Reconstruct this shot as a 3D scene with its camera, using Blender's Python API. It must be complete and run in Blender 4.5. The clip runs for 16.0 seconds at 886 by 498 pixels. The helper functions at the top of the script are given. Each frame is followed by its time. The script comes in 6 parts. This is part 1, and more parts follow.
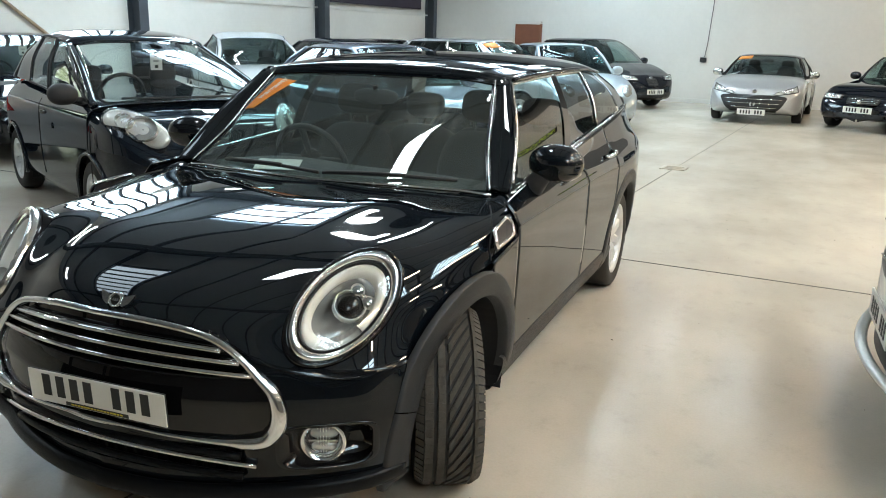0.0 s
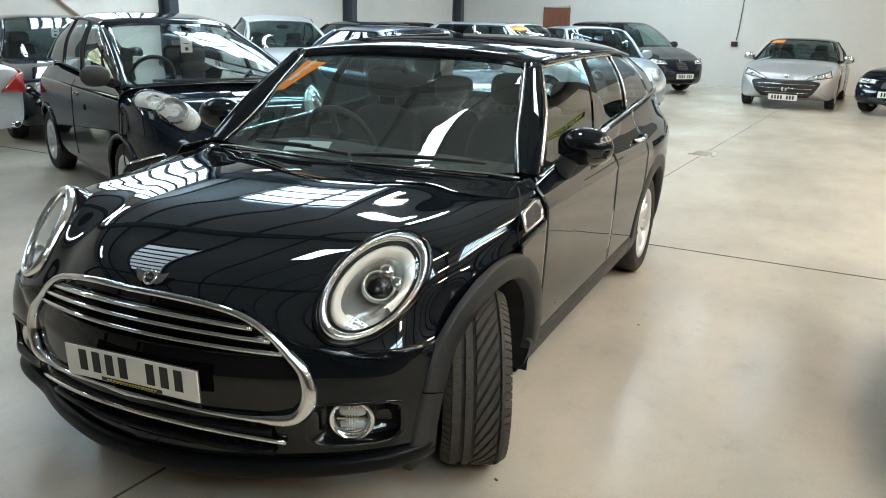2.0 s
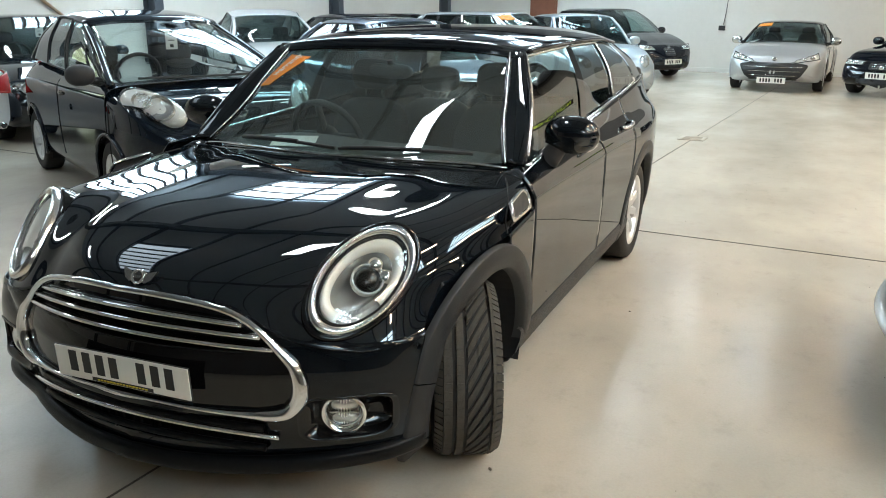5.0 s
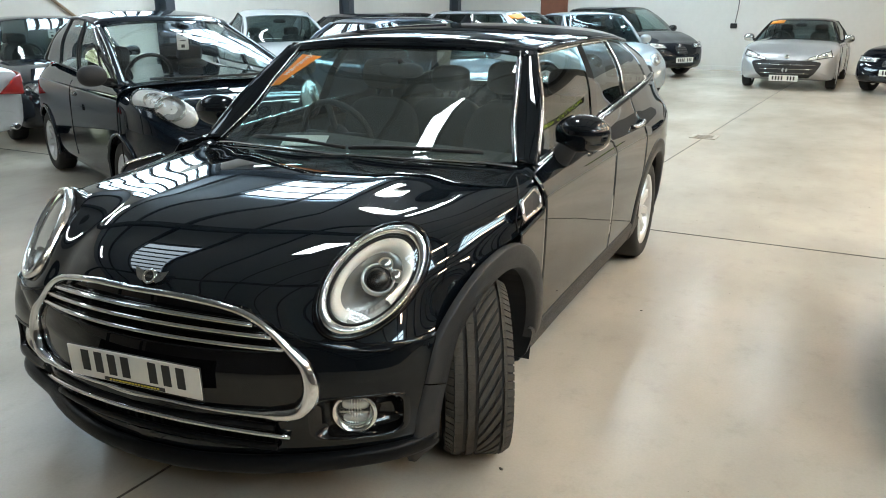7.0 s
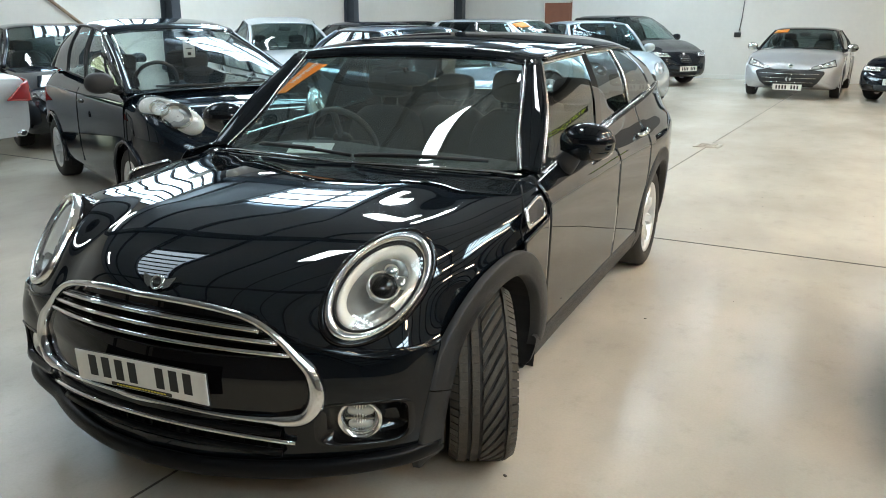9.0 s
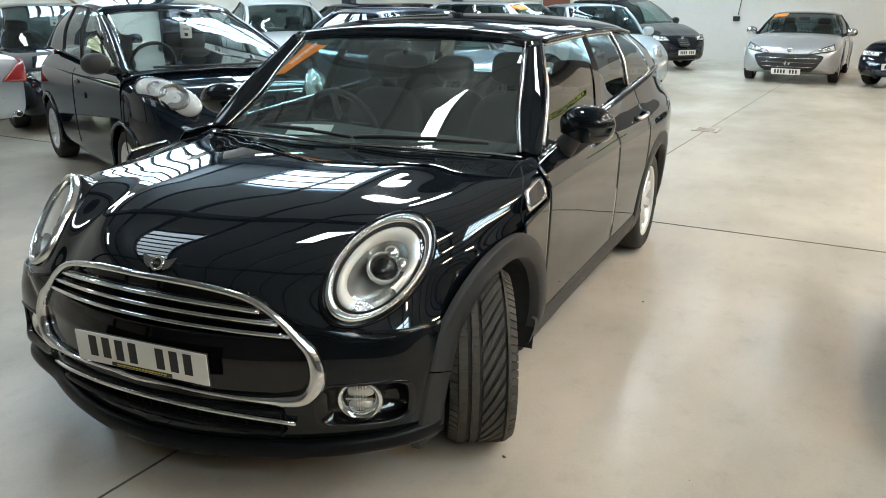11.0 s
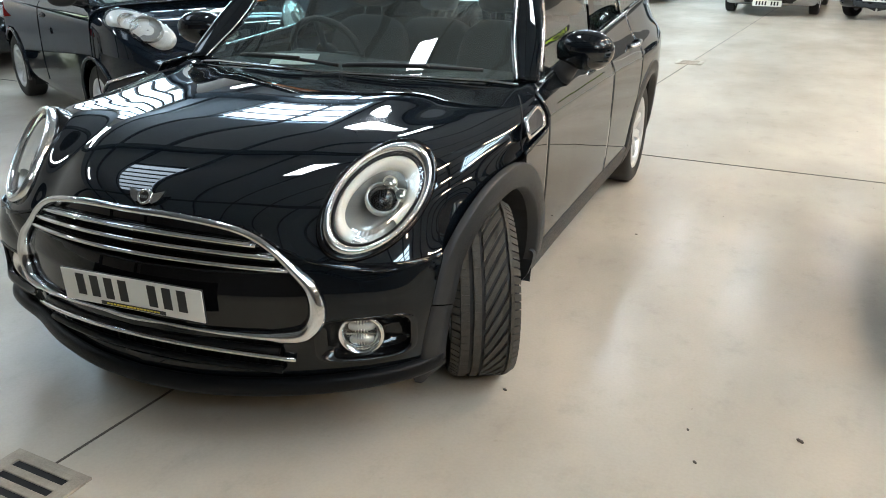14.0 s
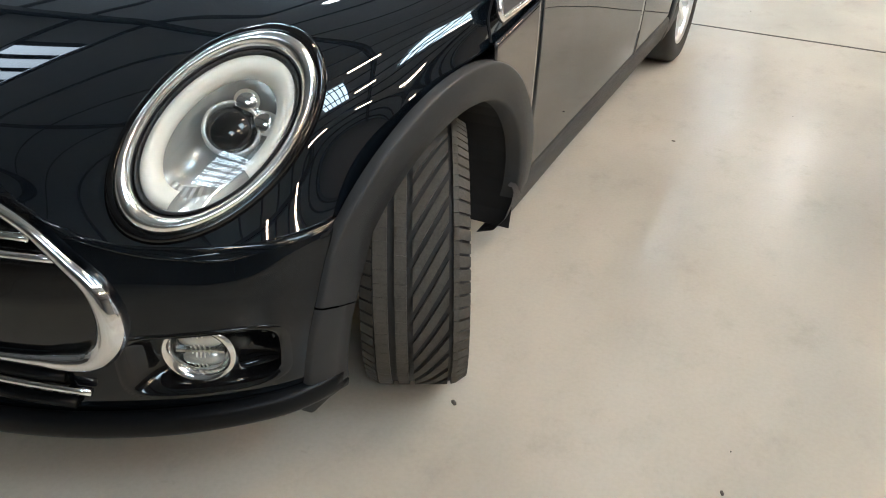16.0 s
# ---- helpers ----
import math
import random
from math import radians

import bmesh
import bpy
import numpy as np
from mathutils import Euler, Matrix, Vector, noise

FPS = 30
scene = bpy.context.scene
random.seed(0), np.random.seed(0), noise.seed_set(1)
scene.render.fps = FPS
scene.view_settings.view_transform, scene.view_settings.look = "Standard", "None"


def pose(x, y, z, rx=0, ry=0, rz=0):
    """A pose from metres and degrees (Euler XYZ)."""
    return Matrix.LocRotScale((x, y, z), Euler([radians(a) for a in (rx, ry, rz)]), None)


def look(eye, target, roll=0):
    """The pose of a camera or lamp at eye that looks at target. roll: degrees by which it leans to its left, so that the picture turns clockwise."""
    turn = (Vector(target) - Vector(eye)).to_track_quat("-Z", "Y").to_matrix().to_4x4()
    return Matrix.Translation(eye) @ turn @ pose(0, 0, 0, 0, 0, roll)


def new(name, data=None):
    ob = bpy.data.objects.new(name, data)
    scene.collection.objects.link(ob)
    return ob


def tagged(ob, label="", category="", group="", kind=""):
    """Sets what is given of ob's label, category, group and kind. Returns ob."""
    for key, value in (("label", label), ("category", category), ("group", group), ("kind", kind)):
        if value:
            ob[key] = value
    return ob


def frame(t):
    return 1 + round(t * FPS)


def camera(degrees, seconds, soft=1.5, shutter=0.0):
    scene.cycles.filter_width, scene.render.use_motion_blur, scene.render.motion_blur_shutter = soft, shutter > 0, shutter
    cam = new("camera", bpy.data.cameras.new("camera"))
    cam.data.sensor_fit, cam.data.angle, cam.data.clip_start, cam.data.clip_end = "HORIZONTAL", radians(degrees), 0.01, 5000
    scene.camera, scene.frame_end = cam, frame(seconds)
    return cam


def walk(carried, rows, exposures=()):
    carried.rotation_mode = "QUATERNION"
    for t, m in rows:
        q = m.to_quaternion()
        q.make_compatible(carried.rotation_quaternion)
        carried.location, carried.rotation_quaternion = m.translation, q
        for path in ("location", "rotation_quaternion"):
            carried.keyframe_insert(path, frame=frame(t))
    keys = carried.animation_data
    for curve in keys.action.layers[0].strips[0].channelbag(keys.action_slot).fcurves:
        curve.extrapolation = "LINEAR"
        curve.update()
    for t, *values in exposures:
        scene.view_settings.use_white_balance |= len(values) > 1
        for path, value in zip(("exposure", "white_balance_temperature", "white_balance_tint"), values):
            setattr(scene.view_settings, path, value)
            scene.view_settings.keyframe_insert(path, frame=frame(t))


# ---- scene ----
cam = camera(58.52, 16.0, 0.95)
PATH = [
    (0.0, (1.772, -1.577, 1.534), (1.029, 0.205, 1.013), 1.52),
    (0.5, (1.772, -1.578, 1.531), (1.036, 0.206, 1.005), 1.69),
    (1.0, (1.775, -1.583, 1.530), (1.045, 0.202, 0.999), 1.79),
    (1.5, (1.773, -1.594, 1.527), (1.010, 0.171, 0.979), 1.64),
    (2.0, (1.766, -1.595, 1.528), (0.971, 0.153, 0.968), 1.60),
    (2.5, (1.766, -1.596, 1.527), (0.945, 0.136, 0.959), 1.43),
    (3.0, (1.764, -1.590, 1.525), (0.964, 0.149, 0.948), 1.63),
    (5.5, (1.785, -1.590, 1.532), (1.002, 0.156, 0.948), -0.01),
    (6.0, (1.783, -1.587, 1.530), (0.985, 0.150, 0.941), -0.30),
    (6.5, (1.782, -1.582, 1.528), (0.979, 0.152, 0.938), -0.27),
    (7.0, (1.781, -1.586, 1.530), (0.980, 0.151, 0.947), 0.01),
    (7.5, (1.780, -1.595, 1.531), (0.970, 0.139, 0.952), 0.11),
    (8.0, (1.778, -1.602, 1.534), (0.961, 0.133, 0.967), 0.13),
    (8.5, (1.778, -1.602, 1.532), (0.967, 0.137, 0.970), 0.32),
    (9.0, (1.782, -1.603, 1.534), (0.971, 0.136, 0.969), 0.15),
    (11.5, (1.761, -1.614, 1.521), (0.965, 0.117, 0.914), 0.49),
    (12.0, (1.708, -1.626, 1.508), (0.909, 0.105, 0.903), 0.39),
    (12.5, (1.687, -1.633, 1.498), (0.865, 0.079, 0.874), -0.12),
    (13.0, (1.672, -1.633, 1.497), (0.866, 0.078, 0.847), -0.13),
    (13.5, (1.671, -1.624, 1.484), (0.893, 0.077, 0.779), -0.11),
    (14.0, (1.676, -1.579, 1.470), (0.954, 0.131, 0.726), 0.24),
    (14.5, (1.681, -1.428, 1.417), (0.921, 0.238, 0.612), -0.25),
    (15.0, (1.705, -1.211, 1.369), (0.872, 0.393, 0.512), -0.19),
    (15.5, (1.649, -0.948, 1.331), (0.853, 0.631, 0.396), 0.57),
    (16.0, (1.532, -0.573, 1.300), (0.796, 0.948, 0.230), 0.50),
]
walk(cam, [(t, look(e, g, r)) for t, e, g, r in PATH], [(0.0, 0.0, 6500, 10), (12.5, 0.0, 6450, 11), (13.5, 0.12, 6350, 12), (16.0, 0.14, 6250, 13)])

# ---- world and light ----
world = bpy.data.worlds.new("sky")
scene.world = world
world.use_nodes = True
wn = world.node_tree
sky = wn.nodes.new("ShaderNodeTexSky")
sky.sky_type, sky.sun_disc, sky.sun_elevation, sky.sun_rotation = "NISHITA", False, radians(42), radians(200)
wn.links.new(sky.outputs[0], wn.nodes["Background"].inputs[0])
wn.nodes["Background"].inputs[1].default_value = 0.1
scene.view_settings.exposure = 0.0

SKYLIGHT, TUBE, WARM = 17.5, 48.0, 96.0   # rooflight, cold strip lamp and warm fill lamp radiance


# ---- materials ----
def mat(name, rgb, rough=0.5, metal=0.0, coat=0.0, noise_scale=0.0, amount=0.0, bump=0.0, bump_scale=200.0, emit=0.0, spec=0.5):
    """A painted, plastic or metal surface with variation at two scales."""
    m = bpy.data.materials.new(name)
    m.use_nodes = True
    nt = m.node_tree
    b = nt.nodes["Principled BSDF"]
    b.inputs["Base Color"].default_value = (*rgb, 1)
    b.inputs["Roughness"].default_value = rough
    b.inputs["Metallic"].default_value = metal
    b.inputs["Coat Weight"].default_value = coat
    b.inputs["Coat Roughness"].default_value = 0.02
    b.inputs["Coat IOR"].default_value = 1.5
    b.inputs["Specular IOR Level"].default_value = spec
    if emit:
        b.inputs["Emission Color"].default_value = (*rgb, 1)
        b.inputs["Emission Strength"].default_value = emit
    tc = nt.nodes.new("ShaderNodeTexCoord")
    if amount:
        n1, n2 = nt.nodes.new("ShaderNodeTexNoise"), nt.nodes.new("ShaderNodeTexNoise")
        n1.inputs["Scale"].default_value, n2.inputs["Scale"].default_value = noise_scale, noise_scale * 9.3
        n1.inputs["Detail"].default_value, n2.inputs["Detail"].default_value = 4, 3
        mx = nt.nodes.new("ShaderNodeMix")
        mx.data_type = "FLOAT"
        mx.inputs[0].default_value = 0.4
        mr = nt.nodes.new("ShaderNodeMapRange")
        mr.inputs[1].default_value, mr.inputs[2].default_value = 0.25, 0.75
        mr.inputs[3].default_value, mr.inputs[4].default_value = 1 - amount, 1 + amount
        hs = nt.nodes.new("ShaderNodeHueSaturation")
        hs.inputs["Color"].default_value = (*rgb, 1)
        for n in (n1, n2):
            nt.links.new(tc.outputs["Object"], n.inputs["Vector"])
        nt.links.new(n1.outputs[0], mx.inputs[2])
        nt.links.new(n2.outputs[0], mx.inputs[3])
        nt.links.new(mx.outputs[0], mr.inputs[0])
        nt.links.new(mr.outputs[0], hs.inputs["Value"])
        nt.links.new(hs.outputs[0], b.inputs["Base Color"])
    if bump:
        n3, bp = nt.nodes.new("ShaderNodeTexNoise"), nt.nodes.new("ShaderNodeBump")
        n3.inputs["Scale"].default_value = bump_scale
        n3.inputs["Detail"].default_value = 3
        bp.inputs["Strength"].default_value, bp.inputs["Distance"].default_value = bump, 0.002
        nt.links.new(tc.outputs["Object"], n3.inputs["Vector"])
        nt.links.new(n3.outputs[0], bp.inputs["Height"])
        nt.links.new(bp.outputs[0], b.inputs["Normal"])
    return m


def paint(name, rgb, metal=0.0, rough=0.35, spec=0.5, coat_ior=1.5):
    m = mat(name, rgb, rough, metal, 1.0, 3.0, 0.06, spec=spec)
    m.node_tree.nodes["Principled BSDF"].inputs["Coat IOR"].default_value = coat_ior
    return m


def glass_mat(name, tint, gloss=0.05):
    """Thin sheet glass: clear with a glancing gloss."""
    m = bpy.data.materials.new(name)
    m.use_nodes = True
    nt = m.node_tree
    nt.nodes.clear()
    out, mix, tr, gl = (nt.nodes.new(k) for k in ("ShaderNodeOutputMaterial", "ShaderNodeMixShader", "ShaderNodeBsdfTransparent", "ShaderNodeBsdfGlossy"))
    lw, pw, mr = nt.nodes.new("ShaderNodeLayerWeight"), nt.nodes.new("ShaderNodeMath"), nt.nodes.new("ShaderNodeMapRange")
    lw.inputs[0].default_value = 0.5
    pw.operation, pw.inputs[1].default_value = "POWER", 4.2
    mr.inputs[3].default_value, mr.inputs[4].default_value = gloss, 1.0
    tr.inputs[0].default_value = (*tint, 1)
    gl.inputs["Roughness"].default_value = 0.0
    nt.links.new(lw.outputs["Facing"], pw.inputs[0])
    nt.links.new(pw.outputs[0], mr.inputs[0])
    nt.links.new(mr.outputs[0], mix.inputs[0])
    nt.links.new(tr.outputs[0], mix.inputs[1])
    nt.links.new(gl.outputs[0], mix.inputs[2])
    nt.links.new(mix.outputs[0], out.inputs[0])
    return m


def floor_mat():
    """Worn pale epoxy paint on concrete: broad stains, fine speckle, scuffs and uneven gloss."""
    m = bpy.data.materials.new("floor_paint")
    m.use_nodes = True
    nt = m.node_tree
    b = nt.nodes["Principled BSDF"]
    tc = nt.nodes.new("ShaderNodeTexCoord")

    def tex(scale, detail, stretch=(1, 1, 1), rough=0.5):
        mp, n = nt.nodes.new("ShaderNodeMapping"), nt.nodes.new("ShaderNodeTexNoise")
        mp.inputs["Scale"].default_value = stretch
        n.inputs["Scale"].default_value, n.inputs["Detail"].default_value, n.inputs["Roughness"].default_value = scale, detail, rough
        nt.links.new(tc.outputs["Object"], mp.inputs[0])
        nt.links.new(mp.outputs[0], n.inputs["Vector"])
        return n.outputs[0]

    def ramp(src, lo, hi, a, c):
        r = nt.nodes.new("ShaderNodeMapRange")
        for i, v in zip((1, 2, 3, 4), (lo, hi, a, c)):
            r.inputs[i].default_value = v
        r.interpolation_type = "SMOOTHSTEP"
        nt.links.new(src, r.inputs[0])
        return r.outputs[0]

    def mul(a, c):
        n = nt.nodes.new("ShaderNodeMath")
        n.operation = "MULTIPLY"
        nt.links.new(a, n.inputs[0])
        nt.links.new(c, n.inputs[1])
        return n.outputs[0]

    stain = ramp(tex(0.45, 2), 0.2, 0.8, 0.84, 1.12)
    cloud = ramp(tex(2.2, 4, (1, 0.55, 1), 0.55), 0.25, 0.75, 0.91, 1.06)
    speck = ramp(tex(90, 1), 0.3, 0.75, 1.015, 0.98)
    smudge = ramp(tex(0.9, 3, (1, 0.45, 1), 0.45), 0.42, 0.78, 1.0, 0.86)
    scuff = ramp(tex(7.0, 6, (1, 0.7, 1), 0.72), 0.5, 0.78, 1.0, 0.88)
    drip = ramp(tex(16.0, 3, (1, 1, 1), 0.6), 0.68, 0.8, 1.0, 0.86)
    val = mul(mul(mul(mul(mul(stain, cloud), speck), smudge), scuff), drip)
    hs = nt.nodes.new("ShaderNodeHueSaturation")
    hs.inputs["Color"].default_value = (*FLOOR_RGB, 1)
    nt.links.new(val, hs.inputs["Value"])
    nt.links.new(hs.outputs[0], b.inputs["Base Color"])
    b.inputs["Roughness"].default_value = 0.24
    b.inputs["Specular IOR Level"].default_value = 0.4
    bp = nt.nodes.new("ShaderNodeBump")
    bp.inputs["Strength"].default_value, bp.inputs["Distance"].default_value = 0.1, 0.003
    nt.links.new(tex(14, 1), bp.inputs["Height"])
    nt.links.new(bp.outputs[0], b.inputs["Normal"])
    return m


FLOOR_RGB = (0.555, 0.495, 0.415)
M_FLOOR = floor_mat()
M_BLOCK = mat("painted_block", (0.68, 0.665, 0.63), 0.6, 0, 0, 1.2, 0.05, 0.4, 60)
M_CLAD = mat("wall_cladding", (0.66, 0.65, 0.62), 0.5, 0, 0, 0.8, 0.05)
M_GREYWALL = mat("grey_cladding", (0.2, 0.2, 0.2), 0.55, 0, 0, 0.8, 0.06)
M_STEEL = mat("painted_steel", (0.045, 0.055, 0.07), 0.45, 0, 0, 4, 0.12)
M_CEIL = mat("roof_sheet", (0.34, 0.37, 0.41), 0.6, 0, 0, 0.5, 0.08)
M_LIGHT = mat("rooflight_sheet", (0.66, 0.88, 1.0), 0.5, emit=SKYLIGHT)
M_LIGHT_DIM = mat("dull_rooflight_sheet", (0.72, 0.88, 1.0), 0.5, 0, 0, 1.5, 0.2, emit=4.0)
M_TUBE = mat("lamp_diffuser", (0.86, 0.97, 1.0), 0.5, emit=TUBE)
M_WARM = mat("warm_diffuser", (1.0, 0.78, 0.52), 0.5, emit=WARM)
M_JOINT = mat("joint_sealant", (0.09, 0.075, 0.06), 0.8, 0, 0, 8, 0.3)
M_BROWN = mat("brown_door", (0.22, 0.085, 0.05), 0.45, 0, 0, 6, 0.15)
M_WHITE = mat("white_paint", (0.78, 0.77, 0.74), 0.4, 0, 0, 3, 0.04)
M_CAST = mat("cast_iron", (0.13, 0.11, 0.09), 0.6, 0.5, 0, 30, 0.3, 0.4, 150)
# near-black that puts the shade of gaps and hollows into the colour
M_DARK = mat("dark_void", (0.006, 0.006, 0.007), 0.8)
M_BLACK = paint("black_paint", (0.004, 0.0062, 0.0095), 0.0, 0.4, 0.0, 1.68)
# same black paint, darkened and less reflective to hold back the floor's bright reflection
M_BLACK_DIM = paint("black_bumper_paint", (0.004, 0.0056, 0.0078), 0.0, 0.4, 0.0, 1.42)
M_GLOSS = mat("gloss_black_trim", (0.004, 0.004, 0.0045), 0.4, 0, 1.0, 5, 0.05, spec=0.0)
M_LIP = mat("dark_lip_plastic", (0.0045, 0.005, 0.006), 0.33, 0, 0, 12, 0.12, 0.2, 500, spec=0.16)
M_DUSTY = mat("dusty_metal", (0.36, 0.31, 0.25), 0.7, 0.1, 0, 18, 0.3, 0.4, 120)
M_PLASTIC = mat("black_plastic", (0.015, 0.016, 0.018), 0.5, 0, 0, 12, 0.12, 0.35, 500)
M_RUBBER = mat("tyre_rubber", (0.02, 0.019, 0.018), 0.72, 0, 0, 14, 0.25, 0.5, 120)
M_TREAD = mat("dusty_tread_rubber", (0.062, 0.055, 0.046), 0.8, 0, 0, 22, 0.3, 0.5, 160)
M_CHROME = mat("chrome", (0.82, 0.82, 0.82), 0.07, 1.0, 0, 8, 0.03)
M_RING = mat("bright_trim_ring", (0.9, 0.9, 0.89), 0.17, 1.0, 0, 8, 0.03)
M_SATIN = mat("satin_metal", (0.62, 0.62, 0.6), 0.25, 1.0, 0, 8, 0.05)
M_ALLOY = mat("alloy_silver", (0.72, 0.73, 0.75), 0.28, 0.7, 0.5, 8, 0.05)
M_REFL = mat("lamp_reflector", (0.72, 0.72, 0.7), 0.25, 0.7, 0, 20, 0.1)
M_BOWL = mat("bright_lamp_bowl", (0.78, 0.78, 0.76), 0.32, 0.3, 0, 30, 0.12)
M_LED = mat("led_ring", (0.92, 0.90, 0.83), 0.35, 0, 0.6, 10, 0.03)
M_PLATE = mat("plate_white", (0.76, 0.75, 0.7), 0.35, 0, 0.3, 6, 0.04)
M_INK = mat("black_ink", (0.012, 0.012, 0.012), 0.5, 0, 0, 20, 0.1)
M_YELLOW = mat("yellow_ink", (0.6, 0.5, 0.03), 0.5, 0, 0, 20, 0.1)
# ink given a glow of its own so the mirrored lettering reads bright
M_LIME = mat("lime_ink", (0.5, 0.72, 0.05), 0.5, 0, 0, 20, 0.05, emit=1.6)
M_ORANGE = mat("orange_sticker", (0.75, 0.24, 0.02), 0.45, 0, 0, 8, 0.05)
M_SEAT = mat("dark_upholstery", (0.042, 0.044, 0.047), 0.85, 0, 0, 25, 0.2, 0.3, 300)
M_GREYPL = mat("grey_plastic", (0.03, 0.031, 0.034), 0.55, 0, 0, 12, 0.12, 0.3, 400)
M_RED = mat("red_lamp", (0.35, 0.015, 0.012), 0.12, 0, 1.0, 10, 0.1)
M_PAPER = mat("paper", (0.75, 0.75, 0.73), 0.6, 0, 0, 8, 0.04)
M_GLASS = glass_mat("window_glass", (0.52, 0.66, 0.65))
M_GLASS_C = glass_mat("clear_window_glass", (0.80, 0.88, 0.87), 0.06)


def smeared_glass():
    """The estate's windscreen: clear glass with a dried, wiped smear on the passenger's side and an even painted veil.
    """
    m = glass_mat("smeared_windscreen", (0.62, 0.78, 0.77), 0.09)
    nt = m.node_tree
    out = next(n for n in nt.nodes if n.type == "OUTPUT_MATERIAL")
    first = out.inputs[0].links[0].from_socket
    tc, mp, n1 = nt.nodes.new("ShaderNodeTexCoord"), nt.nodes.new("ShaderNodeMapping"), nt.nodes.new("ShaderNodeTexNoise")
    mp.inputs["Scale"].default_value = (44, 9, 9)
    n1.inputs["Scale"].default_value, n1.inputs["Detail"].default_value = 1.0, 7
    n1.inputs["Distortion"].default_value = 1.5
    dist = nt.nodes.new("ShaderNodeVectorMath")
    dist.operation = "DISTANCE"
    dist.inputs[1].default_value = (0.37, 1.62, 1.2)
    fall, streak, both = nt.nodes.new("ShaderNodeMapRange"), nt.nodes.new("ShaderNodeMapRange"), nt.nodes.new("ShaderNodeMath")
    for i, v in zip((1, 2, 3, 4), (0.02, 0.2, 1.0, 0.0)):
        fall.inputs[i].default_value = v
    for i, v in zip((1, 2, 3, 4), (0.44, 0.75, 0.0, 0.34)):
        streak.inputs[i].default_value = v
    both.operation = "MULTIPLY"
    # even pale haze over the whole pane, standing for the reflected roof's veil
    veil = nt.nodes.new("ShaderNodeMath")
    veil.operation, veil.inputs[1].default_value = "ADD", 0.042
    df, mx = nt.nodes.new("ShaderNodeBsdfDiffuse"), nt.nodes.new("ShaderNodeMixShader")
    df.inputs[0].default_value = (0.62, 0.72, 0.70, 1)
    nt.links.new(tc.outputs["Object"], mp.inputs[0])
    nt.links.new(mp.outputs[0], n1.inputs["Vector"])
    nt.links.new(tc.outputs["Object"], dist.inputs[0])
    nt.links.new(dist.outputs["Value"], fall.inputs[0])
    nt.links.new(n1.outputs[0], streak.inputs[0])
    nt.links.new(fall.outputs[0], both.inputs[0])
    nt.links.new(streak.outputs[0], both.inputs[1])
    nt.links.new(both.outputs[0], veil.inputs[0])
    nt.links.new(veil.outputs[0], mx.inputs[0])
    nt.links.new(first, mx.inputs[1])
    nt.links.new(df.outputs[0], mx.inputs[2])
    nt.links.new(mx.outputs[0], out.inputs[0])
    return m


def hedge_glow():
    """Daylit hedge and hazy sky, far outside the open door."""
    m = bpy.data.materials.new("daylit_hedge")
    m.use_nodes = True
    nt = m.node_tree
    b = nt.nodes["Principled BSDF"]
    tc, n1, rp = nt.nodes.new("ShaderNodeTexCoord"), nt.nodes.new("ShaderNodeTexNoise"), nt.nodes.new("ShaderNodeValToRGB")
    n1.inputs["Scale"].default_value, n1.inputs["Detail"].default_value, n1.inputs["Roughness"].default_value = 1.6, 5, 0.7
    for k, (at, col) in enumerate(((0.38, (0.12, 0.16, 0.09)), (0.5, (0.5, 0.62, 0.38)), (0.58, (0.92, 0.97, 1.0)))):
        e = rp.color_ramp.elements[k] if k < 2 else rp.color_ramp.elements.new(at)
        e.position, e.color = at, (*col, 1)
    nt.links.new(tc.outputs["Object"], n1.inputs["Vector"])
    nt.links.new(n1.outputs[0], rp.inputs[0])
    nt.links.new(rp.outputs[0], b.inputs["Emission Color"])
    b.inputs["Base Color"].default_value = (0.08, 0.1, 0.05, 1)
    b.inputs["Emission Strength"].default_value = 3.5
    return m


M_SMEAR = smeared_glass()
M_GLASS_D = glass_mat("tinted_glass", (0.13, 0.16, 0.16))
M_LENS = glass_mat("clear_lens", (0.95, 0.96, 0.96), 0.06)
M_MIRROR = mat("mirror", (0.85, 0.86, 0.88), 0.02, 1.0)


# ---- mesh tools ----
def obj(name, verts, faces, material, parent=None, label="", smooth=True):
    me = bpy.data.meshes.new(name)
    me.from_pydata([tuple(map(float, v)) for v in verts], [], [tuple(map(int, q)) for q in faces])
    me.materials.append(material)
    if smooth:
        me.shade_smooth()
    ob = new(name, me)
    ob.parent = parent
    return tagged(ob, label)


def part(name, bm, material, parent, label="", smooth=True):
    me = bpy.data.meshes.new(name)
    bm.to_mesh(me)
    bm.free()
    me.materials.append(material)
    if smooth:
        me.shade_smooth()
    ob = new(name, me)
    ob.parent = parent
    return tagged(ob, label)


def thing(name, label, category, m=None, group="", kind=""):
    e = new(name)
    e.empty_display_size = 0.2
    if m is not None:
        e.matrix_world = m
    return tagged(e, label, category, group, kind)


def spline(ctrl, n):
    """A smooth curve through the control points, n steps a span over the whole."""
    c = np.asarray(ctrl, float)
    c = np.concatenate([[2 * c[0] - c[1]], c, [2 * c[-1] - c[-2]]])
    spans = len(c) - 3
    out = []
    for s in np.linspace(0, spans, n + 1):
        i = min(int(s), spans - 1)
        u = s - i
        a, b, d, e = c[i:i + 4]
        out.append(0.5 * (2 * b + (d - a) * u + (2 * a - 5 * b + 4 * d - e) * u * u + (3 * b - a - 3 * d + e) * u ** 3))
    return np.array(out)


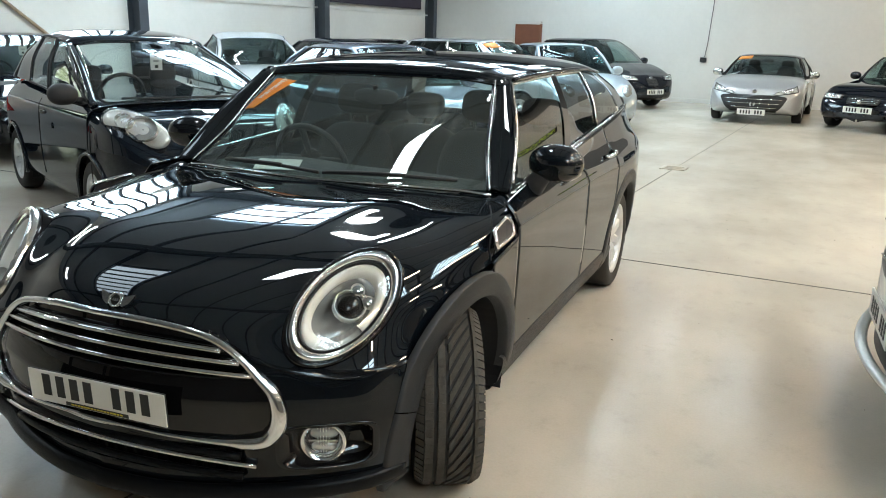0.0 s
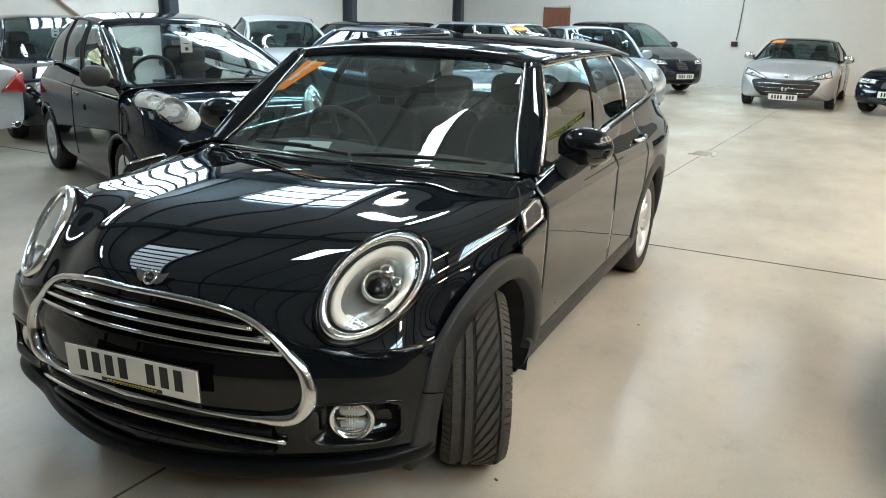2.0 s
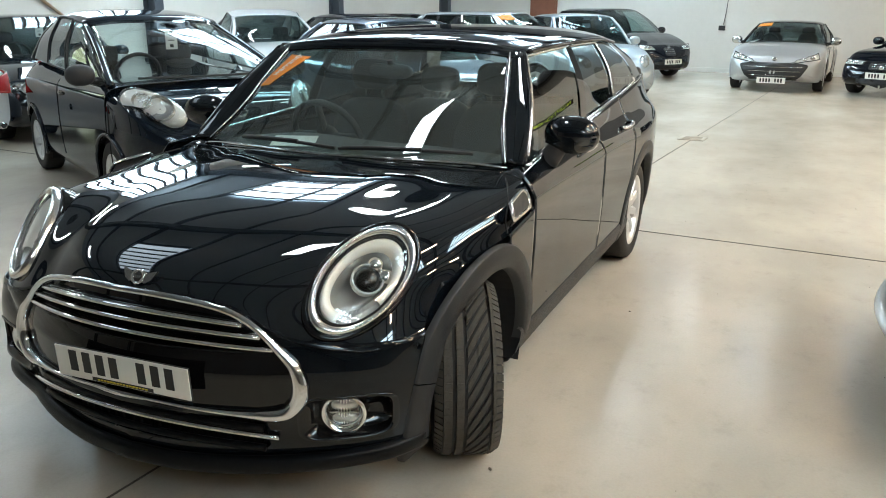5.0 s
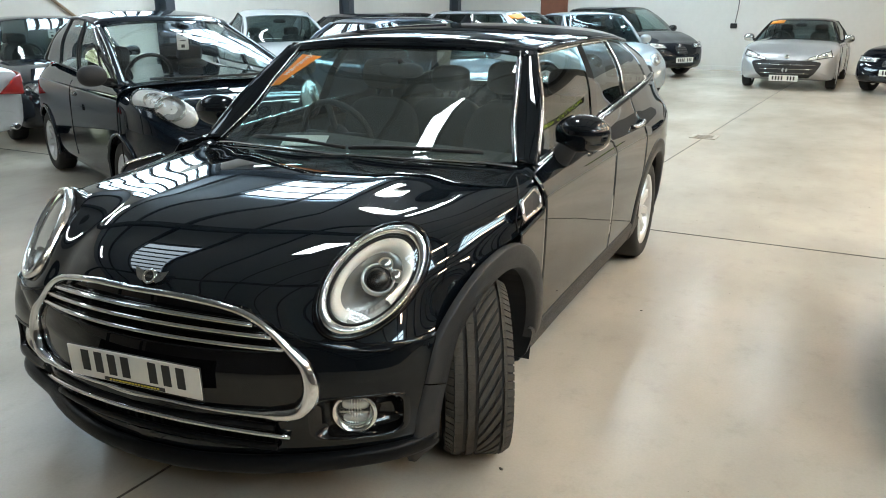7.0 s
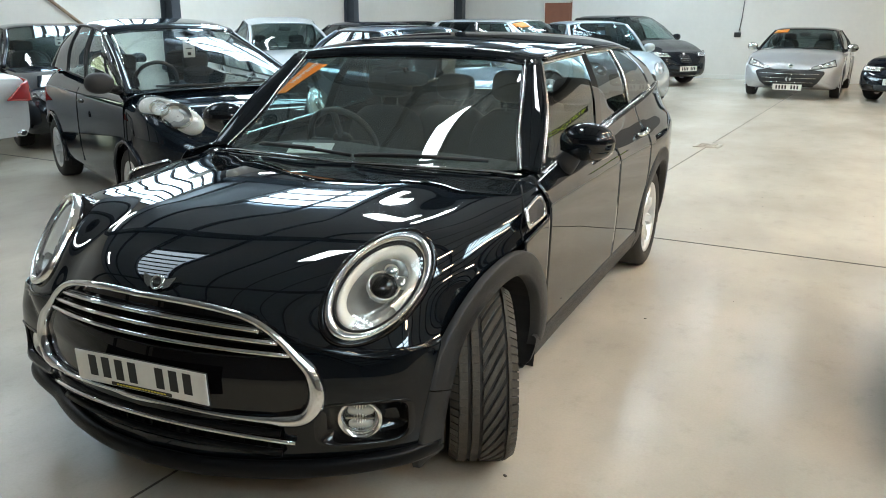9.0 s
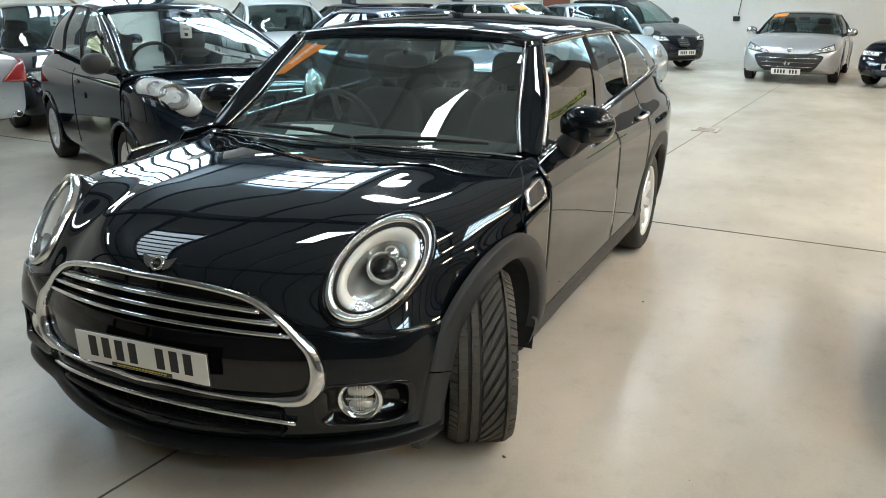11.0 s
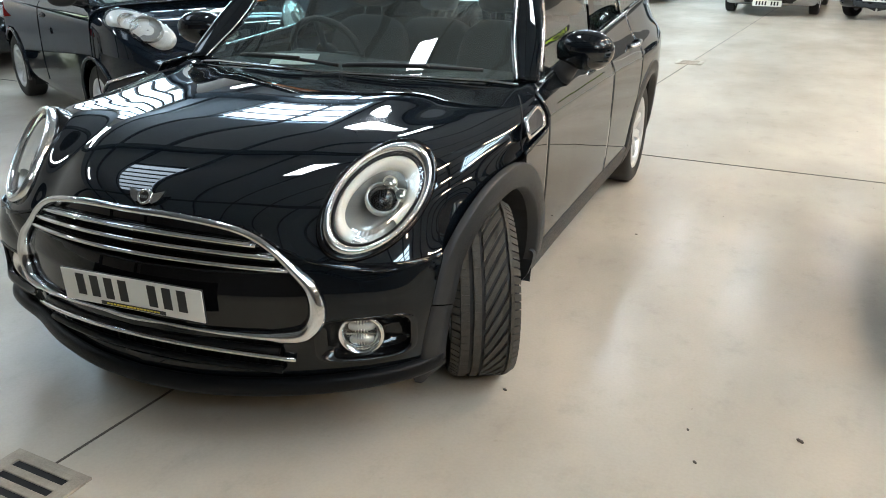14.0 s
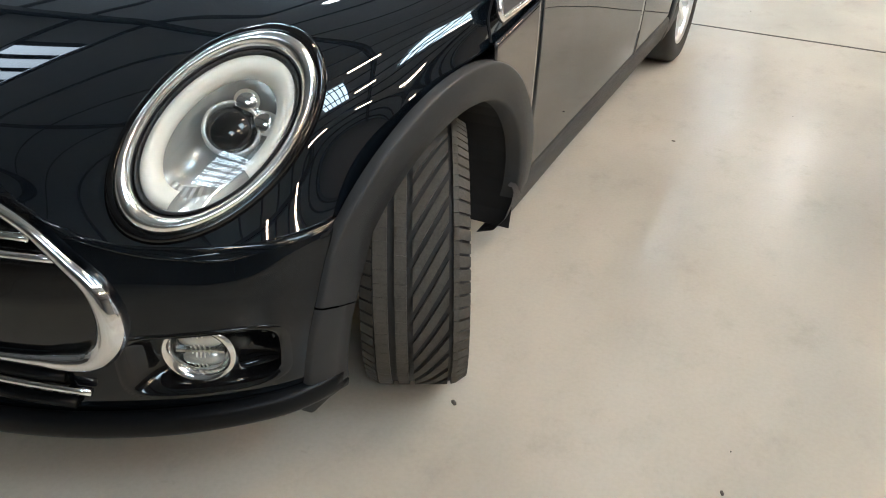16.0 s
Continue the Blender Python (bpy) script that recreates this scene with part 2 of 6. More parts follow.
def grid(ctrl, nu, nv):
    """A smooth sheet through a grid of control points: (nu + 1) x (nv + 1) x 3."""
    rows = np.array([spline(r, nv) for r in ctrl])
    return np.stack([spline(rows[:, j], nu) for j in range(nv + 1)], 1)


def quads(nu, nv):
    return [(i * (nv + 1) + j, i * (nv + 1) + j + 1, (i + 1) * (nv + 1) + j + 1, (i + 1) * (nv + 1) + j) for i in range(nu) for j in range(nv)]


def sheet(name, p, material, parent, label="", thick=0.0, keep=None, mirror=False, smooth=True, edge=None):
    """A grid of points as a sheet with thickness, less the faces that keep() turns down; edge() draws the cut's rim on to its zero line."""
    nu, nv = p.shape[0] - 1, p.shape[1] - 1
    v = p.reshape(-1, 3).copy()
    f = quads(nu, nv)
    if keep is not None:
        f = [q for q in f if keep(v[list(q)].mean(0))]
        used = sorted({i for q in f for i in q})
        if edge is not None:
            count = np.bincount([i for q in f for i in q])
            for i in used:
                if count[i] == 4:
                    continue
                for _ in range(3):
                    e0 = edge(v[i])
                    if abs(e0) > 0.03:
                        break
                    slope = np.array([(edge(v[i] + d) - e0) / 1e-4 for d in np.eye(3) * 1e-4])
                    v[i] = v[i] - slope * e0 / max(0.2, slope @ slope)
        back = {i: k for k, i in enumerate(used)}
        v, f = v[used], [tuple(back[i] for i in q) for q in f]
    if mirror:
        v = v * [-1, 1, 1]
        f = [q[::-1] for q in f]
    ob = obj(name, v, f, material, parent, label, smooth)
    if thick:
        so = ob.modifiers.new("thick", "SOLIDIFY")
        so.thickness, so.offset = abs(thick), (-1 if thick > 0 else 1)
    return ob


def tube(name, path, radius, material, parent, label="", sides=8, closed=False, flat=1.0, up=(0, 0, 1)):
    """A bar swept along a path; radius may be a list; flat squeezes it along up."""
    p = np.asarray(path, float)
    n = len(p)
    rad = np.broadcast_to(np.asarray(radius, float), (n,))
    t = np.roll(p, -1, 0) - np.roll(p, 1, 0)
    if not closed:
        t[0], t[-1] = p[1] - p[0], p[-1] - p[-2]
    t /= np.linalg.norm(t, axis=1)[:, None]
    v, f = [], []
    for i in range(n):
        a = np.cross(t[i], up)
        a /= np.linalg.norm(a) + 1e-9
        b = np.cross(a, t[i])
        for k in range(sides):
            w = 2 * math.pi * k / sides
            v.append(p[i] + rad[i] * (math.cos(w) * a + flat * math.sin(w) * b))
    for i in range(n if closed else n - 1):
        for k in range(sides):
            j, l = (i + 1) % n, (k + 1) % sides
            f.append((i * sides + k, i * sides + l, j * sides + l, j * sides + k))
    if not closed:
        f += [tuple(range(sides))[::-1], tuple((n - 1) * sides + k for k in range(sides))]
    return obj(name, v, f, material, parent, label)


def box_bm(bm, size, m, bevel=0.0):
    r = bmesh.ops.create_cube(bm, size=1, matrix=m @ Matrix.Diagonal((*size, 1)))
    if bevel:
        es = list({e for v in r["verts"] for e in v.link_edges})
        bmesh.ops.bevel(bm, geom=es, offset=bevel, segments=2, affect="EDGES", profile=0.5)


def box(name, size, m, material, parent=None, label="", bevel=0.0):
    bm = bmesh.new()
    box_bm(bm, size, Matrix(), bevel)
    ob = part(name, bm, material, parent, label, smooth=False)
    ob.matrix_basis = m
    return ob


def ellipsoid(name, size, m, material, parent, label="", cut=None, power=1.0):
    """A rounded pod, flattened at y > cut where cut is given."""
    bm = bmesh.new()
    bmesh.ops.create_uvsphere(bm, u_segments=32, v_segments=20, radius=1)
    for v in bm.verts:
        c = v.co
        for k in range(3):
            c[k] = math.copysign(abs(c[k]) ** power, c[k])
        if cut is not None and c.y > cut:
            c.y = cut
        v.co = m @ Vector((c.x * size[0], c.y * size[1], c.z * size[2]))
    return part(name, bm, material, parent, label)


def revolve(name, profile, axis_m, material, parent, label="", n=48, closed=False):
    """A profile of (radius, along) turned about the local x axis of axis_m."""
    v, f = [], []
    k = len(profile)
    for i in range(n):
        w = 2 * math.pi * i / n
        for r, x in profile:
            v.append(axis_m @ Vector((x, r * math.cos(w), r * math.sin(w))))
    for i in range(n):
        for j in range(k - (0 if closed else 1)):
            a, b = i * k + j, i * k + (j + 1) % k
            c, d = ((i + 1) % n) * k + (j + 1) % k, ((i + 1) % n) * k + j
            f.append((a, b, c, d))
    return obj(name, v, f, material, parent, label)


def text_ob(name, words, size, m, material, parent, depth=0.001):
    cu = bpy.data.curves.new(name, "FONT")
    cu.body, cu.size, cu.extrude, cu.align_x, cu.align_y = words, size, depth, "CENTER", "CENTER"
    tmp = new(name, cu)
    me = bpy.data.meshes.new_from_object(tmp.evaluated_get(bpy.context.evaluated_depsgraph_get()))
    bpy.data.objects.remove(tmp)
    me.materials.append(material)
    ob = new(name, me)
    ob.parent = parent
    ob.matrix_basis = m
    return ob


def glyph_bars(name, w, h, count, m, material, parent, gap=0.35, split=None):
    """Plain upright bars that stand for writing."""
    bm = bmesh.new()
    step = w / count
    for i in range(count):
        if split is not None and i == split:
            continue
        box_bm(bm, (step * (1 - gap), h, 0.0015), Matrix.Translation((-w / 2 + (i + 0.5) * step, 0, 0)))
    ob = part(name, bm, material, parent, smooth=False)
    ob.matrix_basis = m
    return ob


def wheel(parent, m, radius, width, rim_r, spokes=5, material=None, tread=False, group=""):
    """wheel > tyre, rim, hub; the outer side is +x of m. m places the axle's middle."""
    w = new("wheel")
    w.parent, w.matrix_basis = parent, m
    h = width / 2
    r = radius
    tyre_r = r - (0.008 if tread else 0)
    prof = [(rim_r - 0.005, -h * 0.82), (rim_r + 0.012, -h * 0.93), (r - 0.055, -h), (r - 0.025, -h * 0.96), (tyre_r - 0.006, -h * 0.84), (tyre_r, -h * 0.68), (tyre_r, 0), (tyre_r, h * 0.68),
            (tyre_r - 0.006, h * 0.84), (r - 0.025, h * 0.96), (r - 0.055, h), (rim_r + 0.012, h * 0.93), (rim_r - 0.005, h * 0.82)]
    revolve("tyre", prof, Matrix(), M_RUBBER, w, n=64, closed=False)
    am = material or M_ALLOY
    rp = [(rim_r - 0.03, -h * 0.8), (rim_r, -h * 0.82), (rim_r + 0.008, -h * 0.8), (rim_r - 0.012, -h * 0.6), (rim_r - 0.02, h * 0.5), (rim_r - 0.008, h * 0.72), (rim_r + 0.009, h * 0.86), (rim_r + 0.004, h * 0.9), (rim_r - 0.014, h * 0.8), (rim_r - 0.03, h * 0.4)]
    revolve("rim", rp, Matrix(), am, w, n=56)
    bm = bmesh.new()
    for k in range(spokes):
        rot = Matrix.Rotation(2 * math.pi * k / spokes, 4, "X")
        secs = []
        for rr, ww, xx, th in ((0.04, 0.036, h * 0.52, 0.03), (0.10, 0.03, h * 0.66, 0.03), (rim_r * 0.72, 0.027, h * 0.7, 0.025), (rim_r - 0.012, 0.042, h * 0.72, 0.02)):
            secs.append([bm.verts.new(rot @ Vector((xx + dx, s * ww * (1 if dx == 0 else 1.15), rr))) for dx, s in ((0, -0.7), (0, 0.7), (-th, 1), (-th, -1))])
        for a, b in zip(secs, secs[1:]):
            for i in range(4):
                bm.faces.new((a[i], a[(i + 1) % 4], b[(i + 1) % 4], b[i]))
    bmesh.ops.recalc_face_normals(bm, faces=bm.faces)
    part("spokes", bm, am, w, smooth=False)
    revolve("hub_cap", [(0.0, h * 0.62), (0.03, h * 0.62), (0.036, h * 0.56), (0.06, h * 0.5), (0.07, h * 0.3)], Matrix(), am, w, n=24)
    revolve("brake_disc", [(0.05, -0.01), (rim_r * 0.72, -0.01), (rim_r * 0.72, 0.012), (0.05, 0.012)], Matrix(), M_SATIN, w, n=32)
    return w


# ---- the hall ----
HALL = Matrix.Translation((1.77, -1.58, 0)) @ Matrix.Rotation(radians(-3.5), 4, "Z")
LEFT, RIGHT, BACK, FRONT, EAVES, RIDGE = -11.35, 13.0, 21.8, -13.0, 4.9, 6.3
JOINT_X = lambda y: -0.115 + 0.0865 * y      # the line of the drains


def slab(name, u0, v0, u1, v1, z0, z1, material, label, category="wall", bevel=0.0):
    ob = box(name, (abs(u1 - u0), abs(v1 - v0), z1 - z0), HALL @ Matrix.Translation(((u0 + u1) / 2, (v0 + v1) / 2, (z0 + z1) / 2)), material, None, label, bevel)
    return tagged(ob, "", category, kind="structure")


def hall():
    fl = obj("floor", [HALL @ Vector(p) for p in ((LEFT - 0.3, FRONT - 0.3, 0), (RIGHT + 0.3, FRONT - 0.3, 0), (RIGHT + 0.3, BACK + 0.3, 0), (LEFT - 0.3, BACK + 0.3, 0))], [(0, 1, 2, 3)], M_FLOOR, None, "", False)
    tagged(fl, "pale beige painted concrete showroom floor with scuffs", "floor", kind="structure")
    # left wall: painted block below, cladding above a ledge
    slab("wall_west", LEFT - 0.3, 5.5, LEFT, BACK, 0, 2.08, M_BLOCK, "white painted block wall below a ledge")
    slab("wall_west_south", LEFT - 0.3, FRONT, LEFT, 4.1, 0, 2.08, M_BLOCK, "white painted block wall beside the open loading door")
    slab("trim_door_post_1", LEFT - 0.28, 5.38, LEFT + 0.04, 5.5, 0, 2.6, M_STEEL, "dark steel post of the loading door", "trim")
    slab("trim_door_post_2", LEFT - 0.28, 4.1, LEFT + 0.04, 4.22, 0, 2.6, M_STEEL, "dark steel post of the loading door", "trim")
    slab("trim_door_head", LEFT - 0.28, 4.1, LEFT + 0.1, 5.5, 2.6, 2.95, M_STEEL, "dark shutter box over the loading door", "trim")
    yard = obj("ground_yard", [HALL @ Vector(p) for p in ((LEFT - 6, -2, -0.01), (LEFT - 0.3, -2, -0.01), (LEFT - 0.3, 13, -0.01), (LEFT - 6, 13, -0.01))], [(0, 1, 2, 3)], mat("yard_concrete", (0.3, 0.29, 0.27), 0.8, 0, 0, 1.0, 0.15, 0.3, 60), None, "", False)
    tagged(yard, "grey concrete yard outside the loading door", "ground", kind="structure")
    bd_ = obj("backdrop", [HALL @ Vector(p) for p in ((LEFT - 5, -3, 0), (LEFT - 5, 14, 0), (LEFT - 5, 14, 6), (LEFT - 5, -3, 6))], [(0, 1, 2, 3)], hedge_glow(), None, "", False)
    tagged(bd_, "bright hedge and pale sky beyond the open loading door", "backdrop", kind="structure")
    slab("wall_west_upper", LEFT - 0.3, 5.5, LEFT - 0.06, BACK, 2.08, EAVES, M_CLAD, "pale upper wall cladding above the block wall")
    slab("wall_west_upper_south", LEFT - 0.3, FRONT, LEFT - 0.06, 4.1, 2.08, EAVES, M_CLAD, "pale upper wall cladding beside the loading door")
    slab("wall_west_over_door", LEFT - 0.3, 4.1, LEFT - 0.06, 5.5, 2.95, EAVES, M_CLAD, "pale wall cladding over the loading door")
    slab("trim_ledge", LEFT - 0.2, 5.5, LEFT + 0.03, BACK, 2.08, 2.12, M_CLAD, "pale ledge along the top of the block wall", "trim")
    slab("wall_north", LEFT - 0.3, BACK, RIGHT + 0.3, BACK + 0.3, 0, 3.2, M_BLOCK, "white painted block end wall")
    slab("wall_north_upper", LEFT - 0.3, BACK + 0.02, RIGHT + 0.3, BACK + 0.3, 3.2, RIDGE, M_GREYWALL, "grey cladding above the white end wall")
    slab("wall_east", RIGHT, FRONT, RIGHT + 0.3, BACK, 0, EAVES, M_GREYWALL, "grey clad side wall")
    slab("wall_south", LEFT - 0.3, FRONT - 0.3, RIGHT + 0.3, FRONT, 0, RIDGE, M_GREYWALL, "grey clad wall closing the hall")
    slab("baseboard_north", LEFT, BACK - 0.03, RIGHT, BACK, 0, 0.1, M_CLAD, "grey painted skirting along the end wall", "baseboard")
    # block courses on the two walls in view, proud of recessed joints
    for nm, n, ln in (("north", 26, 24.0), ("west", 26, 34.0)):
        bm = bmesh.new()
        for c in range(12):
            z = 0.11 + c * 0.225
            if nm == "north":
                box_bm(bm, (RIGHT - LEFT, 0.004, 0.005), HALL @ Matrix.Translation(((LEFT + RIGHT) / 2, BACK - 0.0015, z)))
            elif z < 2.0:
                box_bm(bm, (0.004, BACK - 5.5, 0.005), HALL @ Matrix.Translation((LEFT + 0.0015, (BACK + 5.5) / 2, z)))
        ob = part("trim_joints_" + nm, bm, M_CLAD, None, smooth=False)
        tagged(ob, "shallow painted mortar lines of the block wall", "trim", kind="structure")
    # ceiling, two slopes
    mid = (LEFT + RIGHT) / 2
    cv = [HALL @ Vector(p) for p in ((LEFT - 0.3, FRONT - 0.3, EAVES), (mid, FRONT - 0.3, RIDGE), (RIGHT + 0.3, FRONT - 0.3, EAVES), (LEFT - 0.3, BACK + 0.3, EAVES), (mid, BACK + 0.3, RIDGE), (RIGHT + 0.3, BACK + 0.3, EAVES))]
    ce = obj("ceiling", cv, [(0, 1, 4, 3), (1, 2, 5, 4)], M_CEIL, None, "", False)
    so = ce.modifiers.new("thick", "SOLIDIFY")
    so.thickness, so.offset = 0.08, 1
    tagged(ce, "dark grey profiled sheet roof lining", "ceiling", kind="structure")
    slope = math.atan2(RIDGE - EAVES, mid - LEFT)

    def on_slope(u, v, drop):
        s = 1 if u < mid else -1
        z = EAVES + (RIDGE - EAVES) * (1 - abs(u - mid) / (mid - LEFT))
        return HALL @ Matrix.Translation((u, v, z - drop)) @ Matrix.Rotation(-slope * s, 4, "Y")

    # steel frames: columns and rafters
    for k in range(-4, 5):
        v = 10.52 + 5.56 * k
        if not FRONT < v < BACK + 0.2:
            continue
        v = min(v, BACK - 0.16)
        col = thing("steel_column", "dark blue-grey steel column standing against the white wall", "column", HALL @ Matrix.Translation((LEFT + 0.14, v, 0)), "columns along the wall")
        for nm, sx, sy, px, py in (("flange", 0.02, 0.2, -0.13, 0), ("flange", 0.02, 0.2, 0.13, 0), ("web", 0.24, 0.012, 0, 0)):
            box(nm, (sx, sy, EAVES), Matrix.Translation((px, py, EAVES / 2)), M_STEEL, col)
        for u0, u1 in ((LEFT + 0.3, mid), (mid, RIGHT - 0.1)):
            m = on_slope((u0 + u1) / 2, v, 0.2)
            rf = thing("roof_rafter", "dark steel rafter under the sheet roof", "rafter", m, "roof rafters")
            ln = abs(u1 - u0) / math.cos(slope)
            box("web", (ln, 0.012, 0.3), Matrix(), M_STEEL, rf)
            box("flange", (ln, 0.16, 0.018), Matrix.Translation((0, 0, -0.15)), M_STEEL, rf)
            box("flange", (ln, 0.16, 0.018), Matrix.Translation((0, 0, 0.15)), M_STEEL, rf)
    # purlins under the roof sheets
    for k in range(16):
        u = LEFT + 1.0 + 1.5 * k
        pl = box("roof_purlin", (0.06, BACK - FRONT - 0.4, 0.12), on_slope(u, (FRONT + BACK) / 2, 0.09), M_STEEL, None, "")
        tagged(pl, "dark steel purlin running under the sheet roof", "purlin", "roof purlins")
    # unseen rooflights with dark glazing bars, added to fill the hall with light
    for u, v in ((-5.6, 15.6), (-5.6, 19.4), (4.2, -3.2), (4.2, 2.3), (4.2, 7.9)):
        m = on_slope(u, v, 0.03)
        rl = thing("rooflight", "unseen daylight panel with dark glazing bars, added in the roof as fill light", "rooflight", m, "rooflights")
        box("panel", (2.8, 2.0, 0.02), Matrix(), M_LIGHT, rl)
        for j in range(7):
            box("glazing_bar", (2.8, 0.07, 0.05), Matrix.Translation((0, -1.0 + 0.333 * j, -0.03)), M_STEEL, rl)
    for u, v, su, sv in ((-7.6, 10.6, 2.5, 3.8),):
        rl = thing("rooflight", "long unseen daylight panel with dark glazing bars, added in the roof as fill light", "rooflight", on_slope(u, v, 0.03), "rooflights")
        box("panel", (su, sv, 0.02), Matrix(), M_LIGHT, rl)
        for j in range(8):
            box("glazing_bar", (su, 0.06, 0.05), Matrix.Translation((0, sv * (j / 7 - 0.5), -0.03)), M_STEEL, rl)
    sm = thing("rooflight", "small dull daylight panel with dark glazing bars in the roof", "rooflight", on_slope(-6.7, 1.95, 0.03), "rooflights")
    box("panel", (1.4, 3.6, 0.02), Matrix(), M_LIGHT_DIM, sm)
    for j in range(8):
        box("glazing_bar", (1.4, 0.16, 0.05), Matrix.Translation((0, -1.8 + 3.6 / 7 * j, -0.03)), M_STEEL, sm)
    # high glazing in the left wall
    for v in (9.2,):
        wd = thing("window_1", "high translucent wall light with dark mullions", "window", HALL @ Matrix.Translation((LEFT - 0.05, v, 3.75)), kind="structure")
        box("pane", (0.02, 2.5, 1.9), Matrix(), M_LIGHT, wd)
        for j in range(8):
            box("mullion", (0.06, 0.07, 1.96), Matrix.Translation((0.02, -1.25 + 2.5 / 7 * j, 0)), M_STEEL, wd)
    # strip lamps: a few placed from reflections, most added as unseen fill
    cold = [(-9.0, 2.0), (-10.1, 5.6), (-9.8, 11.2), (-4.3, 8.5), (-4.9, 8.2), (-2.9, 12.6), (-1.2, 16.0), (0.6, 19.6), (-6.0, 15.5), (-6.0, 19.6), (-2.9, 18.0)]
    # warm fill for the right-hand floor and end wall
    warm = [(1.6, 4.3), (1.6, 8.2), (1.6, 12.6), (4.6, -4.0), (4.6, 0.2), (4.6, 4.3), (4.6, 8.2), (4.6, 12.6), (7.6, 0.2), (7.6, 4.3), (7.6, 8.2), (7.6, 12.6), (3.4, 17.2), (6.4, 17.2), (4.9, 19.8), (8.6, 18.0)]
    for lamps, diffuser in ((cold, M_TUBE), (warm, M_WARM)):
        for u, v in lamps:
            z = EAVES + (RIDGE - EAVES) * (1 - abs(u - mid) / (mid - LEFT)) - 0.65
            st = thing("strip_lamp", "slim white hanging strip lamp, switched on; most are added as unseen fill", "strip lamp", HALL @ Matrix.Translation((u, v, z)), "strip lamps")
            box("housing", (0.2, 1.5, 0.05), Matrix.Translation((0, 0, 0.03)), M_WHITE, st, bevel=0.008)
            box("diffuser", (0.17, 1.46, 0.03), Matrix.Translation((0, 0, -0.012)), diffuser, st, bevel=0.008)
            for s in (-0.6, 0.6):
                box("hanger", (0.006, 0.006, 0.6), Matrix.Translation((0, s, 0.35)), M_STEEL, st)
    # a short twin strip lamp over the estate car
    st = thing("strip_lamp", "short wide twin strip lamp hanging from the roof, switched on", "strip lamp", HALL @ Matrix.Translation((-2.95, 3.36, 5.2)), "strip lamps")
    box("housing", (0.42, 0.83, 0.05), Matrix.Translation((0, 0, 0.03)), M_WHITE, st, bevel=0.008)
    for dx in (-0.1, 0.1):
        box("diffuser", (0.185, 0.8, 0.03), Matrix.Translation((dx, 0, -0.012)), M_TUBE, st, bevel=0.008)
    for dy in (-0.35, 0.35):
        box("hanger", (0.006, 0.006, 0.8), Matrix.Translation((0, dy, 0.45)), M_STEEL, st)
    # brown door in the end wall, left of middle
    dm = HALL @ Matrix.Translation((-8.2, BACK - 0.02, 0))
    dr = thing("door_1", "closed brown timber door with a pale frame in the end wall", "door", dm, kind="structure")
    box("leaf", (0.74, 0.05, 1.9), Matrix.Translation((0, 0, 0.95)), M_BROWN, dr, bevel=0.004)
    box("frame", (0.04, 0.07, 1.98), Matrix.Translation((-0.4, 0, 0.99)), M_CLAD, dr)
    box("frame", (0.04, 0.07, 1.98), Matrix.Translation((0.4, 0, 0.99)), M_BROWN, dr)
    box("frame", (0.84, 0.07, 0.08), Matrix.Translation((0, 0, 1.95)), M_CLAD, dr)
    box("door_handle", (0.12, 0.04, 0.02), Matrix.Translation((0.28, -0.05, 1.0)), M_SATIN, dr)
    # dark banner on the left wall
    bn = box("wall_banner", (0.03, 4.6, 1.3), HALL @ Matrix.Translation((LEFT + 0.05, 18.85, 2.9)), mat("banner_cloth", (0.03, 0.022, 0.04), 0.6, 0, 0, 3, 0.2), None, "dark purple banner hanging high on the wall")
    tagged(bn, "", "banner")
    # cable and socket on the end wall
    cb = thing("wall_cable", "thin dark cable running down the end wall to a socket", "cable", HALL @ Matrix.Translation((-3.3, BACK - 0.02, 0)))
    tube("flex", [(0.1, 0, 5.0), (0.09, 0, 3.2), (0.07, 0, 2.4), (0.02, 0, 1.5), (-0.02, 0, 1.18)], 0.009, M_GREYPL, cb)
    box("socket", (0.16, 0.06, 0.12), Matrix.Translation((-0.05, 0, 1.1)), M_INK, cb, bevel=0.01)
    # a batten leaning along the left wall
    p0, p1 = HALL @ Vector((LEFT + 0.04, 7.8, 2.06)), HALL @ Vector((LEFT + 0.04, 10.7, 0.02))
    bt = tube("timber_batten", [p0, (p0 + p1) / 2, p1], 0.028, mat("old_timber", (0.3, 0.22, 0.15), 0.6, 0, 0, 6, 0.25), None, "", 4)
    tagged(bt, "long brown timber batten leaning against the white block wall", "batten")
    # conduits on the left wall
    for v in (11.3, 17.1):
        cd = tube("wall_conduit", [(HALL @ Vector((LEFT + 0.02, v, 0))), (HALL @ Vector((LEFT + 0.02, v, 1.0))), (HALL @ Vector((LEFT + 0.02, v, 2.0)))], 0.014, M_GREYPL, None)
        tagged(cd, "thin grey conduit up the white block wall", "conduit")
    # reception partition with its sign
    slab_m = Matrix.Translation((6.7, 13.3, 1.7))
    pt = box("wall_reception", (6.2, 0.12, 3.4), slab_m, M_WHITE, None, "white reception partition with a sign band")
    tagged(pt, "", "wall", kind="structure")
    sg = thing("reception_sign", "black sign band with lime green lettering on the partition", "sign", Matrix.Translation((4.4, 13.23, 1.42)) @ Matrix.Rotation(radians(90), 4, "X"))
    box("board", (0.82, 0.25, 0.02), Matrix(), M_INK, sg)
    text_ob("lettering", "RECEPTION", 0.185, Matrix.Translation((0, 0, 0.012)) @ Matrix.Diagonal((0.74, 1.15, 1, 1)), M_LIME, sg)
